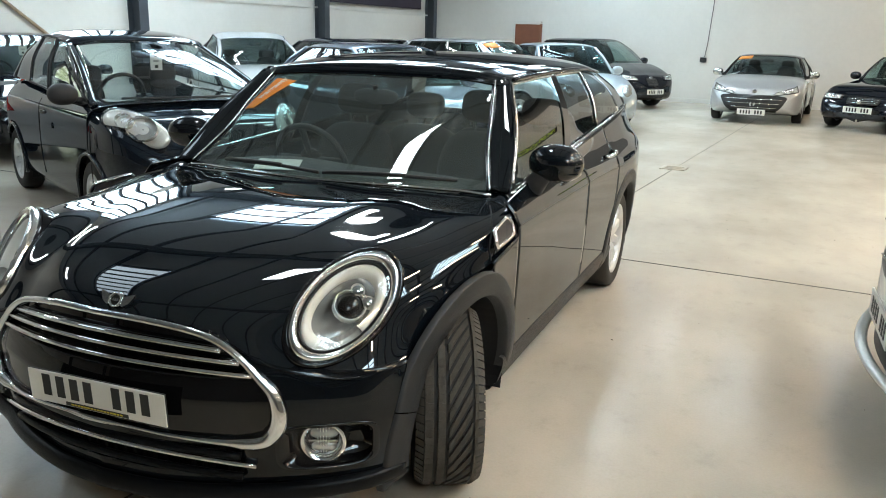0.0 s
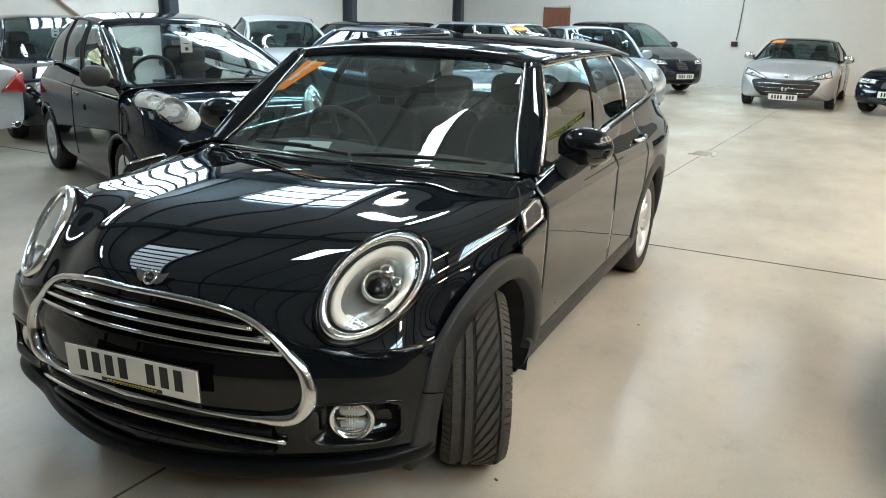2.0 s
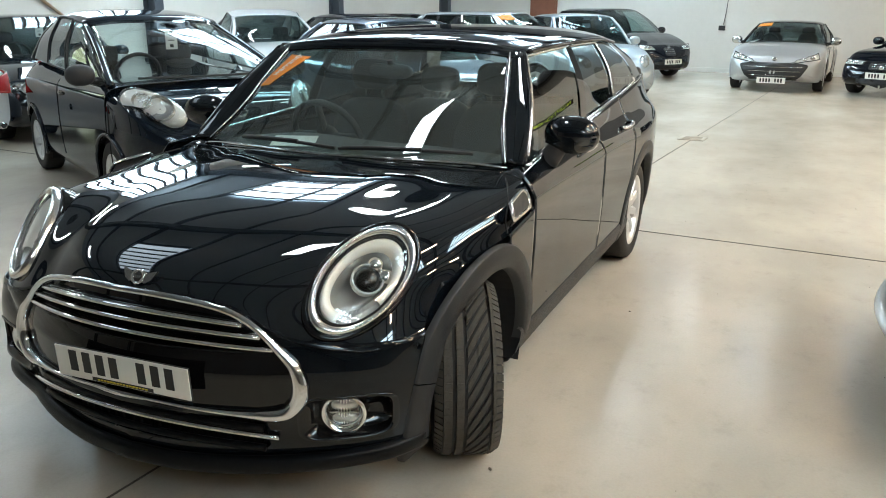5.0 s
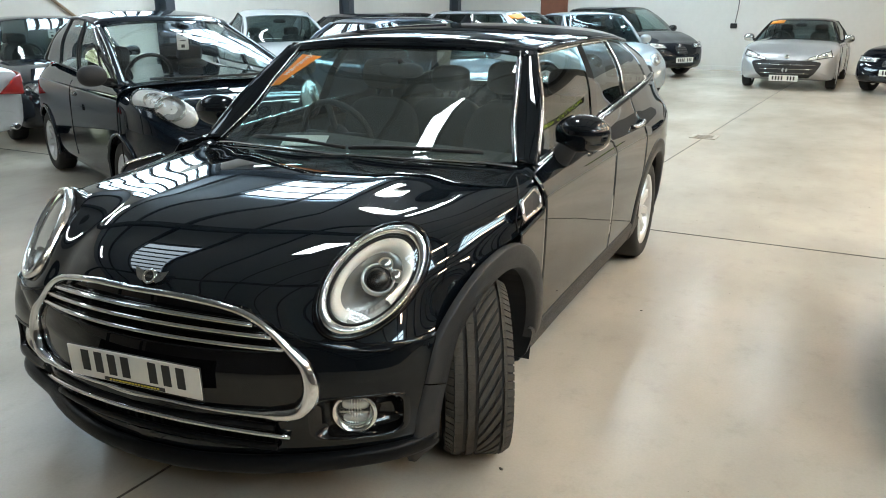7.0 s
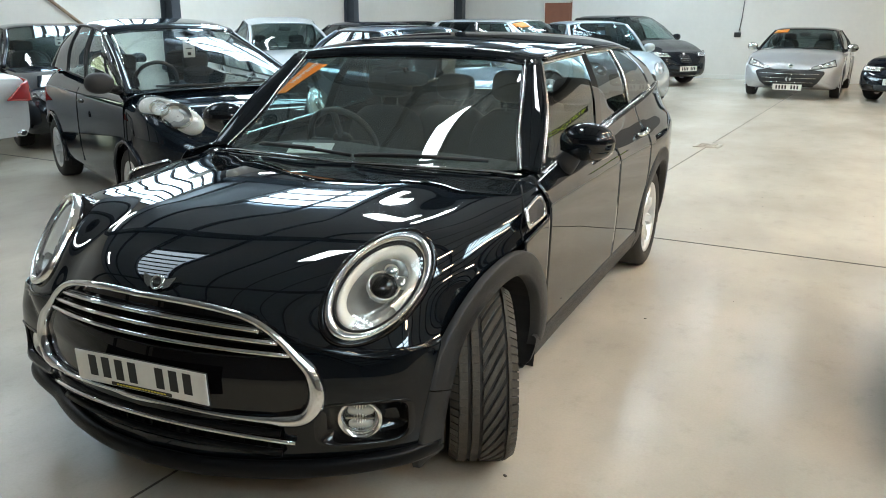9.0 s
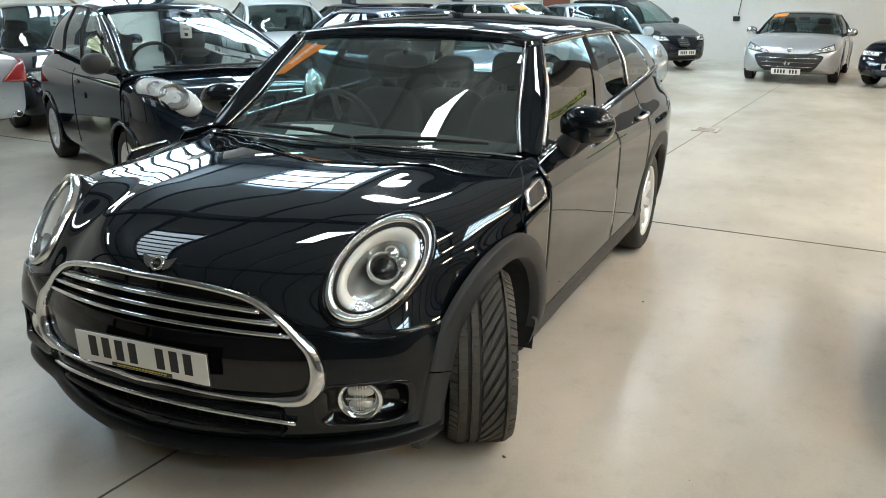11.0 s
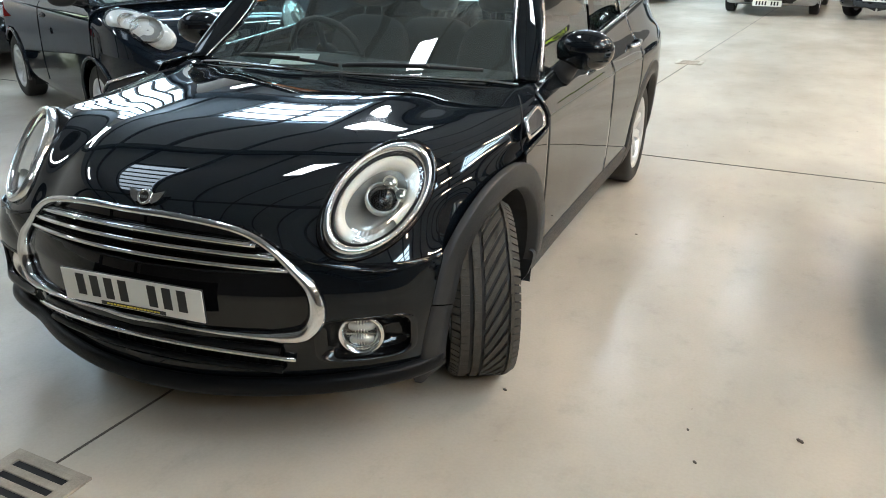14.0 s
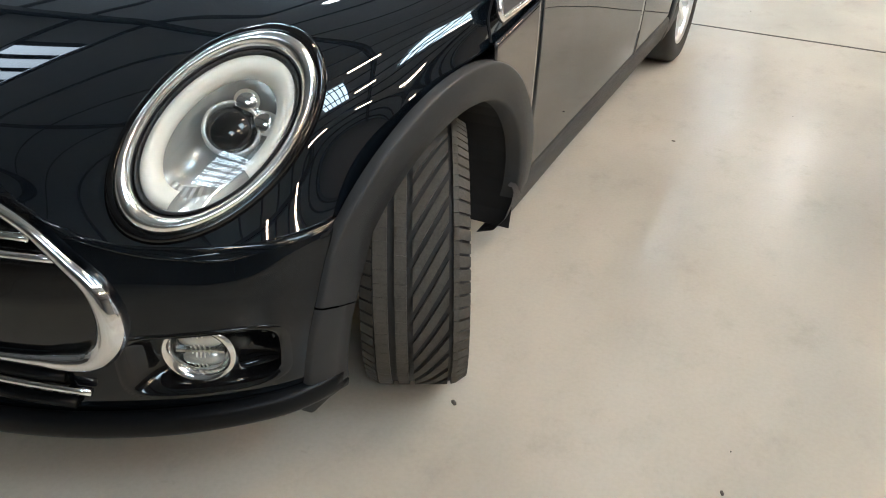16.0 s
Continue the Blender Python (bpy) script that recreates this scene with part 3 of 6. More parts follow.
    # floor joints
    bm = bmesh.new()
    box_bm(bm, (24, 0.014, 0.003), Matrix.Translation((0.873, 4.032, 0.0012)) @ Matrix.Rotation(radians(-3.0), 4, "Z"))
    for y0, y1 in ((-8, -0.56), (-0.27, 8.55), (8.9, 19.5)):
        a, b = Vector((JOINT_X(y0), y0, 0.0012)), Vector((JOINT_X(y1), y1, 0.0012))
        d = b - a
        box_bm(bm, (0.008 if y1 < 8.6 else 0.005, d.length, 0.003), Matrix.Translation((a + b) / 2) @ Matrix.Rotation(math.atan2(-d.x, d.y), 4, "Z"))
    jt = part("trim_floor_joint", bm, M_JOINT, None, smooth=False)
    tagged(jt, "dark sealant joint lines in the painted floor", "trim", kind="structure")
    for cx, cy in ((-0.145, -0.395), (0.625, 8.65)):
        dg = thing("drain_grate", "rusty cast iron floor drain grate with slots", "drain", Matrix.Translation((cx, cy, 0)) @ Matrix.Rotation(radians(-3.5), 4, "Z"), "floor drains")
        iron, pit = (M_DUSTY, M_DARK) if cy < 0 else (M_DUSTY, M_CAST)
        for px, py, sx, sy in ((0, 0.145, 0.31, 0.022), (0, -0.145, 0.31, 0.022), (0.145, 0, 0.022, 0.27), (-0.145, 0, 0.022, 0.27)):
            box("frame_bar", (sx, sy, 0.012), Matrix.Translation((px, py, 0.002)), iron, dg, bevel=0.003)
        for j in range(6):
            box("grate_bar", (0.27, 0.028, 0.01), Matrix.Translation((0, -0.13 + 0.052 * j, 0.0025)), iron, dg, bevel=0.003)
        for px in (-0.122, 0.122):
            box("grate_bar", (0.03, 0.27, 0.01), Matrix.Translation((px, 0, 0.003)), iron, dg, bevel=0.003)
        # thin dark plate stands for the shaded pit below the slots
        box("sump", (0.28, 0.28, 0.003), Matrix.Translation((0, 0, 0.0015)), pit, dg)
    # grit on the floor
    bm = bmesh.new()
    spots = [(1.9, 0.76, 2.6), (1.57, 0.685, 1.3), (1.61, 0.52, 1.6), (0.958, 0.679, 1.8), (1.099, 2.396, 1.4)] + [(random.uniform(0.9, 3.2), random.uniform(-0.4, 6), random.uniform(0.4, 0.9)) for _ in range(26)]
    for x, y, s in spots:
        bmesh.ops.create_icosphere(bm, subdivisions=1, radius=0.0042 * s, matrix=Matrix.Translation((x, y, 0.001)) @ Matrix.Rotation(random.random() * 6, 4, "Z") @ Matrix.Diagonal((1.5, 0.8, 0.45, 1)))
    gt = part("floor_grit", bm, M_JOINT, None)
    tagged(gt, "dark crumbs of grit on the floor", "grit", kind="stuff")


hall()


# ---- the black estate car in the foreground ----
AX_F, AX_R, AX_Z, TYRE = 0.81, 3.39, 0.317, 0.318


def ease(a, b, v):
    v = min(1.0, max(0.0, (v - a) / (b - a)))
    return v * v * (3 - 2 * v)


def dense(ctrl, n=120):
    c = spline(ctrl, n)
    return c[:, 0], c[:, 1]


SIDE_Z, SIDE_W = dense([(0.12, 0.79), (0.2, 0.855), (0.28, 0.878), (0.36, 0.892), (0.5, 0.903), (0.66, 0.909), (0.80, 0.911), (0.86, 0.908), (0.885, 0.900), (0.91, 0.888), (0.935, 0.868), (0.96, 0.847), (1.02, 0.818), (1.1, 0.79)])


def side_x(y, z):
    """Half width of the body at y, z."""
    w = np.interp(z, SIDE_Z, SIDE_W)
    t = 1 + 0.022 * min(1.0, max(0.0, (y - 1.6) / 1.6)) - 0.075 * max(0.0, (0.95 - y) / 0.5) ** 2 - 0.09 * max(0.0, (y - 3.5) / 0.75) ** 2
    bulge = 0.018 * math.exp(-((y - AX_R) / 0.5) ** 2 - ((z - 0.72) / 0.2) ** 2)
    return w * t + bulge


def side_panel(y0, y1, z0, z1, n=24, m=20):
    """A grid on the body side; each bound is a number or a function of z (for y) or of y (for z)."""
    f = lambda b, k: b(k) if callable(b) else b
    g = np.zeros((n + 1, m + 1, 3))
    for i in range(n + 1):
        for j in range(m + 1):
            v = j / m
            zz = 0.5
            for _ in range(3):
                yy = f(y0, zz) + (f(y1, zz) - f(y0, zz)) * i / n
                zz = f(z0, yy) + (f(z1, yy) - f(z0, yy)) * v
            g[i, j] = side_x(yy, zz), yy, zz
    return g


def arch_keep(cy, r):
    return lambda c: math.hypot(c[1] - cy, c[2] - AX_Z) > r


BELT = lambda y: 0.968 + 0.10 * (y - 1.4) / 1.55
HOOD = [
    [(0, 0.088, 0.722), (0.2, 0.105, 0.716), (0.36, 0.14, 0.695), (0.47, 0.15, 0.648), (0.6, 0.196, 0.604), (0.73, 0.292, 0.586), (0.822, 0.43, 0.58)],
    [(0, 0.126, 0.772), (0.2, 0.142, 0.77), (0.37, 0.18, 0.755), (0.51, 0.235, 0.725), (0.65, 0.325, 0.69), (0.77, 0.44, 0.682), (0.84, 0.555, 0.655)],
    [(0, 0.228, 0.834), (0.2, 0.24, 0.832), (0.37, 0.272, 0.825), (0.53, 0.34, 0.81), (0.67, 0.43, 0.80), (0.785, 0.55, 0.79), (0.855, 0.65, 0.73)],
    [(0, 0.46, 0.893), (0.2, 0.466, 0.892), (0.38, 0.495, 0.888), (0.55, 0.55, 0.88), (0.69, 0.63, 0.872), (0.81, 0.73, 0.85), (0.875, 0.80, 0.765)],
    [(0, 0.78, 0.935), (0.22, 0.785, 0.934), (0.4, 0.815, 0.93), (0.58, 0.865, 0.919), (0.745, 0.915, 0.904), (0.866, 0.95, 0.868), (0.898, 0.97, 0.785)],
    [(0, 1.04, 0.958), (0.23, 1.048, 0.957), (0.42, 1.08, 0.954), (0.6, 1.125, 0.942), (0.785, 1.13, 0.924), (0.886, 1.09, 0.892), (0.906, 1.09, 0.80)],
    [(0, 1.20, 0.968), (0.25, 1.215, 0.967), (0.45, 1.25, 0.963), (0.63, 1.31, 0.952), (0.80, 1.285, 0.940), (0.884, 1.219, 0.910), (0.907, 1.218, 0.81)],
]
BUMPER_Z = [0.165, 0.24, 0.34, 0.44, 0.53, 0.60]
BUMPER_PLAN = [(0, 0.0), (0.2, 0.018), (0.4, 0.072), (0.57, 0.146), (0.7, 0.228), (0.797, 0.325), (0.85, 0.45), (0.872, 0.58)]
PLAN_X, PLAN_Y = dense(BUMPER_PLAN)
LAMP_C, LAMP_N = Vector((0.642, 0.382, 0.767)), Vector((0.5, -0.62, 0.6)).normalized()
LAMP_U = Vector((0, 0, 1)).cross(LAMP_N).normalized()
LAMP_V = LAMP_N.cross(LAMP_U).normalized()
LAMP_A, LAMP_B, LAMP_Q = 0.116, 0.207, -0.811


def lamp_m(side):
    """Local frame of a headlamp: x, y in its face, z out of it."""
    u, v, n, c = LAMP_U.copy(), LAMP_V.copy(), LAMP_N.copy(), LAMP_C.copy()
    m = Matrix((u, v, n)).transposed().to_4x4()
    m.translation = c
    m = m @ Matrix.Rotation(LAMP_Q, 4, "Z")
    if side < 0:
        m = Matrix.Diagonal((-1, 1, 1, 1)) @ m
    return m


def in_lamp(p, k):
    d = Vector(p) - LAMP_C
    x, y = d.dot(LAMP_U), d.dot(LAMP_V)
    c, s = math.cos(LAMP_Q), math.sin(LAMP_Q)
    return abs(d.dot(LAMP_N)) < 0.2 and ((x * c + y * s) / LAMP_A) ** 2 + ((y * c - x * s) / LAMP_B) ** 2 < k * k


GRILLE = [(0, 0.748), (0.2, 0.742), (0.35, 0.716), (0.438, 0.668), (0.505, 0.602), (0.55, 0.55), (0.566, 0.483), (0.545, 0.427), (0.49, 0.402), (0.3, 0.41), (0, 0.424)]


def front_y(x, z):
    x = abs(x)
    p = np.interp(x, PLAN_X, PLAN_Y) if x > 0.5 else 0.445 * x * x
    return p + 0.25 * max(0.0, z - 0.52) + 0.16 * max(0, 0.34 - z)


def in_poly(x, z, poly):
    hit, n = False, len(poly)
    for i in range(n):
        (x0, z0), (x1, z1) = poly[i], poly[(i + 1) % n]
        if (z0 > z) != (z1 > z) and x < (x1 - x0) * (z - z0) / (z1 - z0) + x0:
            hit = not hit
    return hit


def headlamp(car, side):
    m = lamp_m(side)
    lamp = new("headlamp")
    lamp.parent = car
    tagged(lamp, "round headlamp with a wide chrome ring and clear lens")

    def ring(name, prof, material, label="", n=72, rnd=0.0, at=(0, 0)):
        """prof: (scale of the outline, height); rnd: the radius of a circular one."""
        v, f = [], []
        k = len(prof)
        for i in range(n):
            w = 2 * math.pi * i / n
            for s, h in prof:
                v.append(m @ Vector((at[0] + (rnd or LAMP_A) * s * math.cos(w), at[1] + (rnd or LAMP_B) * s * math.sin(w), h)))
        for i in range(n):
            for j in range(k - 1):
                f.append((i * k + j, i * k + j + 1, ((i + 1) % n) * k + j + 1, ((i + 1) % n) * k + j))
        return obj(name, v, f, material, lamp, label)

    low = 0.016 if side < 0 else 0.0
    ring("bezel", [(1.17, -0.075), (1.16, -0.03 - low), (1.15 - 2 * low, -0.008 - low), (1.11 - low, 0.004 - low), (1.03, 0.004 - low), (1.0, -0.01 - low)], M_GLOSS)
    ring("chrome_ring", [(1.045, -0.03), (1.04, 0.004), (1.02, 0.013), (0.985, 0.018), (0.945, 0.018), (0.90, 0.012), (0.865, 0.002), (0.85, -0.02)], M_RING, "polished chrome trim ring")
    ring("gasket", [(0.85, -0.002), (0.84, 0.004), (0.815, -0.005), (0.81, -0.03)], M_PLASTIC)
    ring("housing", [(0.82, -0.012), (0.70, -0.026), (0.58, -0.05), (0.44, -0.075), (0.3, -0.088), (0.0, -0.09)], M_REFL)
    v, f = [], []
    n = 60
    for i in range(n + 1):
        w = radians(-10) + radians(296) * i / n
        for s, h in ((0.805, -0.012), (0.795, -0.003), (0.72, -0.002), (0.61, -0.014), (0.60, -0.04)):
            v.append(m @ Vector((LAMP_A * s * math.cos(w), LAMP_B * s * math.sin(w), h)))
    for i in range(n):
        for j in range(4):
            f.append((i * 5 + j, i * 5 + j + 1, i * 5 + 6 + j, i * 5 + 5 + j))
    obj("led_ring", v, f, M_LED, lamp, "white daytime light ring, switched off")
    ellipsoid("projector", (0.044, 0.046, 0.028), m @ Matrix.Translation((0.006, 0.018, -0.045)), M_GLOSS, lamp, "dark projector lens")
    ring2 = [(0.38, -0.06), (0.37, -0.035), (0.33, -0.03), (0.31, -0.045)]
    ring("projector_collar", ring2, M_REFL, rnd=0.14, at=(0.006, 0.022))
    for a in (52, 104):
        ellipsoid("reflector_cup", (0.026, 0.027, 0.018), m @ Matrix.Translation((0.006, 0.022, 0)) @ Matrix.Rotation(radians(a), 4, "Z") @ Matrix.Translation((0.058, 0, -0.045)), M_CHROME, lamp)
    v, f = [], []
    for i in range(25):
        w = radians(-94 + 104 * i / 24)
        for s, h in ((0.78, -0.018), (0.66, -0.03), (0.54, -0.034)):
            v.append(m @ Vector((LAMP_A * s * math.cos(w), LAMP_B * s * math.sin(w), h + 0.001 * (i % 2))))
    for i in range(24):
        for j in range(2):
            f.append((i * 3 + j, i * 3 + j + 1, i * 3 + 4 + j, i * 3 + 3 + j))
    obj("indicator", v, f, M_REFL, lamp, "", False)
    v, f = [], []
    for i in range(9):
        r = 0.84 * i / 8
        for k in range(48):
            w = 2 * math.pi * k / 48
            v.append(m @ Vector((LAMP_A * r * math.cos(w), LAMP_B * r * math.sin(w), 0.012 + 0.016 * (1 - r * r))))
    for i in range(8):
        for k in range(48):
            f.append((i * 48 + k, i * 48 + (k + 1) % 48, (i + 1) * 48 + (k + 1) % 48, (i + 1) * 48 + k))
    ln = obj("lens", v, f, M_LENS, lamp, "clear lens")
    ln.visible_shadow = False


def fog_lamp(car, side):
    m = Matrix.Translation((0.648, 0.238, 0.378)) @ Matrix.Rotation(radians(24), 4, "Z") @ Matrix.Rotation(radians(90), 4, "X")
    if side < 0:
        m = Matrix.Diagonal((-1, 1, 1, 1)) @ m
    fg = new("fog_lamp")
    fg.parent = car
    ax = m @ Matrix.Rotation(radians(-90), 4, "Y")
    revolve("chrome_ring", [(0.070, -0.03), (0.071, 0.0), (0.067, 0.012), (0.059, 0.012), (0.051, -0.004), (0.050, -0.025)], ax, M_RING, fg, "chrome fog lamp ring", n=40)
    revolve("reflector", [(0.052, -0.006), (0.042, -0.03), (0.02, -0.042), (0.0, -0.045)], ax, M_BOWL, fg, n=32)
    ellipsoid("upper_reflector", (0.043, 0.021, 0.018), m @ Matrix.Translation((0, 0.022, -0.02)), M_REFL, fg, "fluted upper reflector", None, 0.75)
    ellipsoid("lower_reflector", (0.04, 0.019, 0.018), m @ Matrix.Translation((0, -0.024, -0.02)), M_REFL, fg, "fluted lower reflector", None, 0.75)
    for j in range(-4, 5):
        for y0, k in ((0.022, 1.0), (-0.024, 0.9)):
            hh = 0.02 * k * math.sqrt(max(0.0, 1 - (j / 4.9) ** 2))
            tube("flute", [m @ Vector((0.0085 * j * k, y0 + q * hh, -0.003 - 0.012 * (j / 4.9) ** 2 - 0.004 * q * q)) for q in (-1, -0.5, 0, 0.5, 1)], 0.0022, M_LED, fg, "", 5)
    box("bulb_shield", (0.088, 0.005, 0.006), m @ Matrix.Translation((0, -0.001, -0.006)), M_SATIN, fg)
    ln = revolve("lens", [(0.0, 0.012), (0.025, 0.010), (0.05, 0.0)], ax, M_LENS, fg, n=32)
    ln.visible_shadow = False


def arch_trim(car, cy, a0, a1, side, r0=0.376, r1=0.463):
    """Matt wheel-arch trim between two angles (degrees; 0 is rearward, 90 is up)."""
    n = 48
    prof = [(r0 - 0.004, -0.03), (r0, 0.004), (r0 + 0.006, 0.011), ((r0 + r1) / 2, 0.013), (r1 - 0.006, 0.012), (r1, 0.008), (r1 + 0.002, -0.012)]
    v, f = [], []
    k = len(prof)
    for i in range(n + 1):
        w = radians(a0 + (a1 - a0) * i / n)
        for r, h in prof:
            y, z = cy + r * math.cos(w), AX_Z + r * math.sin(w)
            lie = side_x(y, max(z, 0.2))
            if y < 0.58:
                lie = max(lie, np.interp(y - np.interp(z, (0.165, 0.24, 0.34, 0.44), (0.06, 0.024, 0.008, 0.0)), PLAN_Y, PLAN_X) * np.interp(z, (0.165, 0.24, 0.34, 0.44, 0.53, 0.6), (0.955, 0.985, 0.995, 1.0, 0.993, 0.96)))
            v.append((side * (lie + h), y, z))
    for i in range(n):
        for j in range(k - 1):
            q = (i * k + j, i * k + j + 1, (i + 1) * k + j + 1, (i + 1) * k + j)
            f.append(q if side > 0 else q[::-1])
    return obj("wheel_arch_trim", v, f, M_PLASTIC, car, "matt black plastic wheel arch trim")


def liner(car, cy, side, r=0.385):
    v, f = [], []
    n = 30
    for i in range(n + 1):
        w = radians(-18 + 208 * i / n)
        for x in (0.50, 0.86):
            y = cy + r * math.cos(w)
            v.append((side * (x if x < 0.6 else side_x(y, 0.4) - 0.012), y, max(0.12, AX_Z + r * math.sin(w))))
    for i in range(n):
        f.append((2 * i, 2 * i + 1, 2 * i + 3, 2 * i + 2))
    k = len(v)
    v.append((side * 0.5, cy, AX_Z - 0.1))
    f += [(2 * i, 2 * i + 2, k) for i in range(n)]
    # near-black colour carries the deep shade inside the arch
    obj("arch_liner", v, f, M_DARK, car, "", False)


def front_tread(parent):
    """Tread blocks round the tyre: shoulder ribs with sipes, two straight grooves, slanted middle blocks."""
    h, R, r0 = 0.112, TYRE, TYRE - 0.0085
    v, f = [], []

    def rad(x):
        return R - 0.02 * max(0.0, (abs(x) - 0.07) / 0.042) ** 2

    def block(x0, x1, w0, w1, skew=0.0, nx=1, n=3):
        """A block from x0 to x1 and round from w0 to w1; skew turns its far side on."""
        b = len(v)
        for top in (0, 1):
            for i in range(nx + 1):
                x = x0 + (x1 - x0) * i / nx
                for j in range(n):
                    w = w0 + (w1 - w0) * j / (n - 1) + skew * i / nx
                    r = rad(x) if top else r0 - 0.004 - (R - rad(x))
                    v.append((x, r * math.cos(w), r * math.sin(w)))
        t = b + (nx + 1) * n
        for i in range(nx):
            for j in range(n - 1):
                k = i * n + j
                f.append((t + k, t + k + 1, t + k + n + 1, t + k + n))
            k = i * n
            f.append((b + k, t + k, t + k + n, b + k + n))
            k += n - 1
            f.append((b + k, t + k, t + k + n, b + k + n)[::-1])
        for j in range(n - 1):
            f.append((b + j, t + j, t + j + 1, b + j + 1)[::-1])
            k = nx * n + j
            f.append((b + k, t + k, t + k + 1, b + k + 1))

    n = 70
    p = 2 * math.pi / n
    for i in range(n):
        w = i * p
        block(0.077, 0.088, w, w + p * 0.97)
        block(0.088, 0.111, w + 0.1 * p, w + p * 0.88, 0.1 * p)
        block(-0.040, -0.016, w, w + p * 0.98, 0.1 * p)
        block(-0.082, -0.054, w, w + p * 0.97, 0.1 * p)
        block(-0.111, -0.085, w + 0.4 * p, w + p * 1.2, 0.2 * p)
        if i % 2 == 0:
            block(-0.004, 0.068, w, w + p * 1.22, -4.6 * p, 7)
    obj("tread", v, f, M_TREAD, parent, "grooved tread blocks", False)


def number_plate(parent, m, yellow=False):
    pl = new("number_plate")
    pl.parent, pl.matrix_basis = parent, m
    box("backing", (0.52, 0.111, 0.006), Matrix(), M_PLATE, pl, bevel=0.002)
    box("plinth", (0.34, 0.06, 0.034), Matrix.Translation((0, 0, -0.02)), M_INK, pl, bevel=0.004)
    box("border", (0.524, 0.115, 0.004), Matrix.Translation((0, 0, -0.003)), M_INK, pl)
    for k in (0, 1, 2, 3, 5, 6, 7):
        box("character", (0.031, 0.074, 0.0015), Matrix.Translation((-0.215 + 0.0537 * (k + 0.5), 0.008, 0.0038)), M_INK, pl)
    box("dealer_strip", (0.24, 0.013, 0.0015), Matrix.Translation((0, -0.046, 0.0035)), M_INK, pl)
    glyph_bars("dealer_writing", 0.2, 0.005, 16, Matrix.Translation((0, -0.046, 0.0046)), M_YELLOW, pl, 0.3)
    return pl


def estate():
    car = thing("estate_car", "glossy black compact estate car with chrome grille and round headlamps", "car")
    car.scale = (1, 1, 0.972)
    # body panels
    hood = grid(HOOD, 90, 90)
    # press the panel's skin smooth, rims held
    for _ in range(60):
        wide = np.concatenate([hood[:, 1:2] * [-1, 1, 1], hood], 1)
        hood[1:-1, :-1] += 0.25 * (wide[:-2, 1:-1] + wide[2:, 1:-1] + wide[1:-1, :-2] + wide[1:-1, 2:] - 4 * wide[1:-1, 1:-1])
    # a raised middle between two soft creases
    for p in hood.reshape(-1, 3):
        p[2] += 0.009 * (1 - ease(0.35, 0.57, abs(p[0]))) * ease(0.22, 0.55, p[1]) * ease(1.34, 0.92, p[1])
    # the panel rises to meet the lamp's rim flush
    polar = []
    for p in hood.reshape(-1, 3):
        d = Vector(p) - LAMP_C
        x, y = d.dot(LAMP_U), d.dot(LAMP_V)
        c, s = math.cos(LAMP_Q), math.sin(LAMP_Q)
        e, f = (x * c + y * s) / LAMP_A, (y * c - x * s) / LAMP_B
        polar.append((math.hypot(e, f), math.atan2(f, e) % (2 * math.pi), d.dot(LAMP_N)))
    polar = np.array(polar)
    rim = polar[abs(polar[:, 0] - 1.1) < 0.12]
    for p, (k, w, up) in zip(hood.reshape(-1, 3), polar):
        if k < 2.6 and abs(up) < 0.4:
            near = np.exp(4.0 * (np.cos(rim[:, 1] - w) - 1))
            p -= np.array(LAMP_N) * (np.sum(near * rim[:, 2]) / np.sum(near) + 0.01) * 0.3 * (1 - ease(1.05, 2.6, k))
    g_out = [(x, z) for x, z in GRILLE] + [(-x, z) for x, z in GRILLE[::-1]]
    g_in = [(x * 0.985, 0.57 + (z - 0.57) * 0.965) for x, z in g_out]
    keep_h = lambda c: not in_lamp(c, 0.93) and math.hypot(c[1] - AX_F, c[2] - AX_Z) > 0.42
    both = np.concatenate([hood[:, :0:-1] * [-1, 1, 1], hood], 1)
    ab = lambda fn: (lambda c: fn((abs(c[0]), c[1], c[2])))
    sheet("bonnet", both, M_BLACK, car, "glossy black clamshell bonnet", 0.006, ab(keep_h))
    # bumper
    rows = []
    for z in BUMPER_Z:
        r = []
        for k, (x, y) in enumerate(BUMPER_PLAN):
            s = min(1.0, x / 0.6)
            push = {0.165: 0.06, 0.24: 0.024, 0.34: 0.008, 0.44: 0.0, 0.53: 0.004, 0.60: 0.018}[z]
            side = {0.165: 0.955, 0.24: 0.985, 0.34: 0.995, 0.44: 1.0, 0.53: 0.993, 0.60: 0.975}[z]
            r.append((x * side, y + push, z + (0.0 if z > 0.3 else 0.02 * s)))
        rows.append(r)
    top = [np.array(p) + (0, -0.002, -0.004) for p in HOOD[0]]
    tp = spline(top, 7)
    tp = np.vstack([tp[:7], [(0.838, 0.57, 0.60)]])
    rows.append([tuple(p) for p in tp])
    rows[-2] = [tuple((np.array(a) * 0.75 + np.array(b) * 0.25)) if k < 5 else a for k, (a, b) in enumerate(zip(rows[-2], rows[-1]))]
    bp = grid(rows, 72, 110)
    bboth = np.concatenate([bp[:, :0:-1] * [-1, 1, 1], bp], 1)

    def keep_b(c):
        x, y, z = c
        if math.hypot(y - AX_F, z - AX_Z) < 0.41 and x > 0.6:
            return False
        if y < 0.3 and in_poly(x, z, [(px * 0.985, 0.565 + (pz - 0.565) * 0.95) for px, pz in g_out]):
            return False
        if x < 0.5 - 0.04 and 0.285 < z < 0.385 and y < 0.2:
            return False
        fx, fz = abs(x - 0.672) / 0.105, abs(z - 0.38) / 0.064
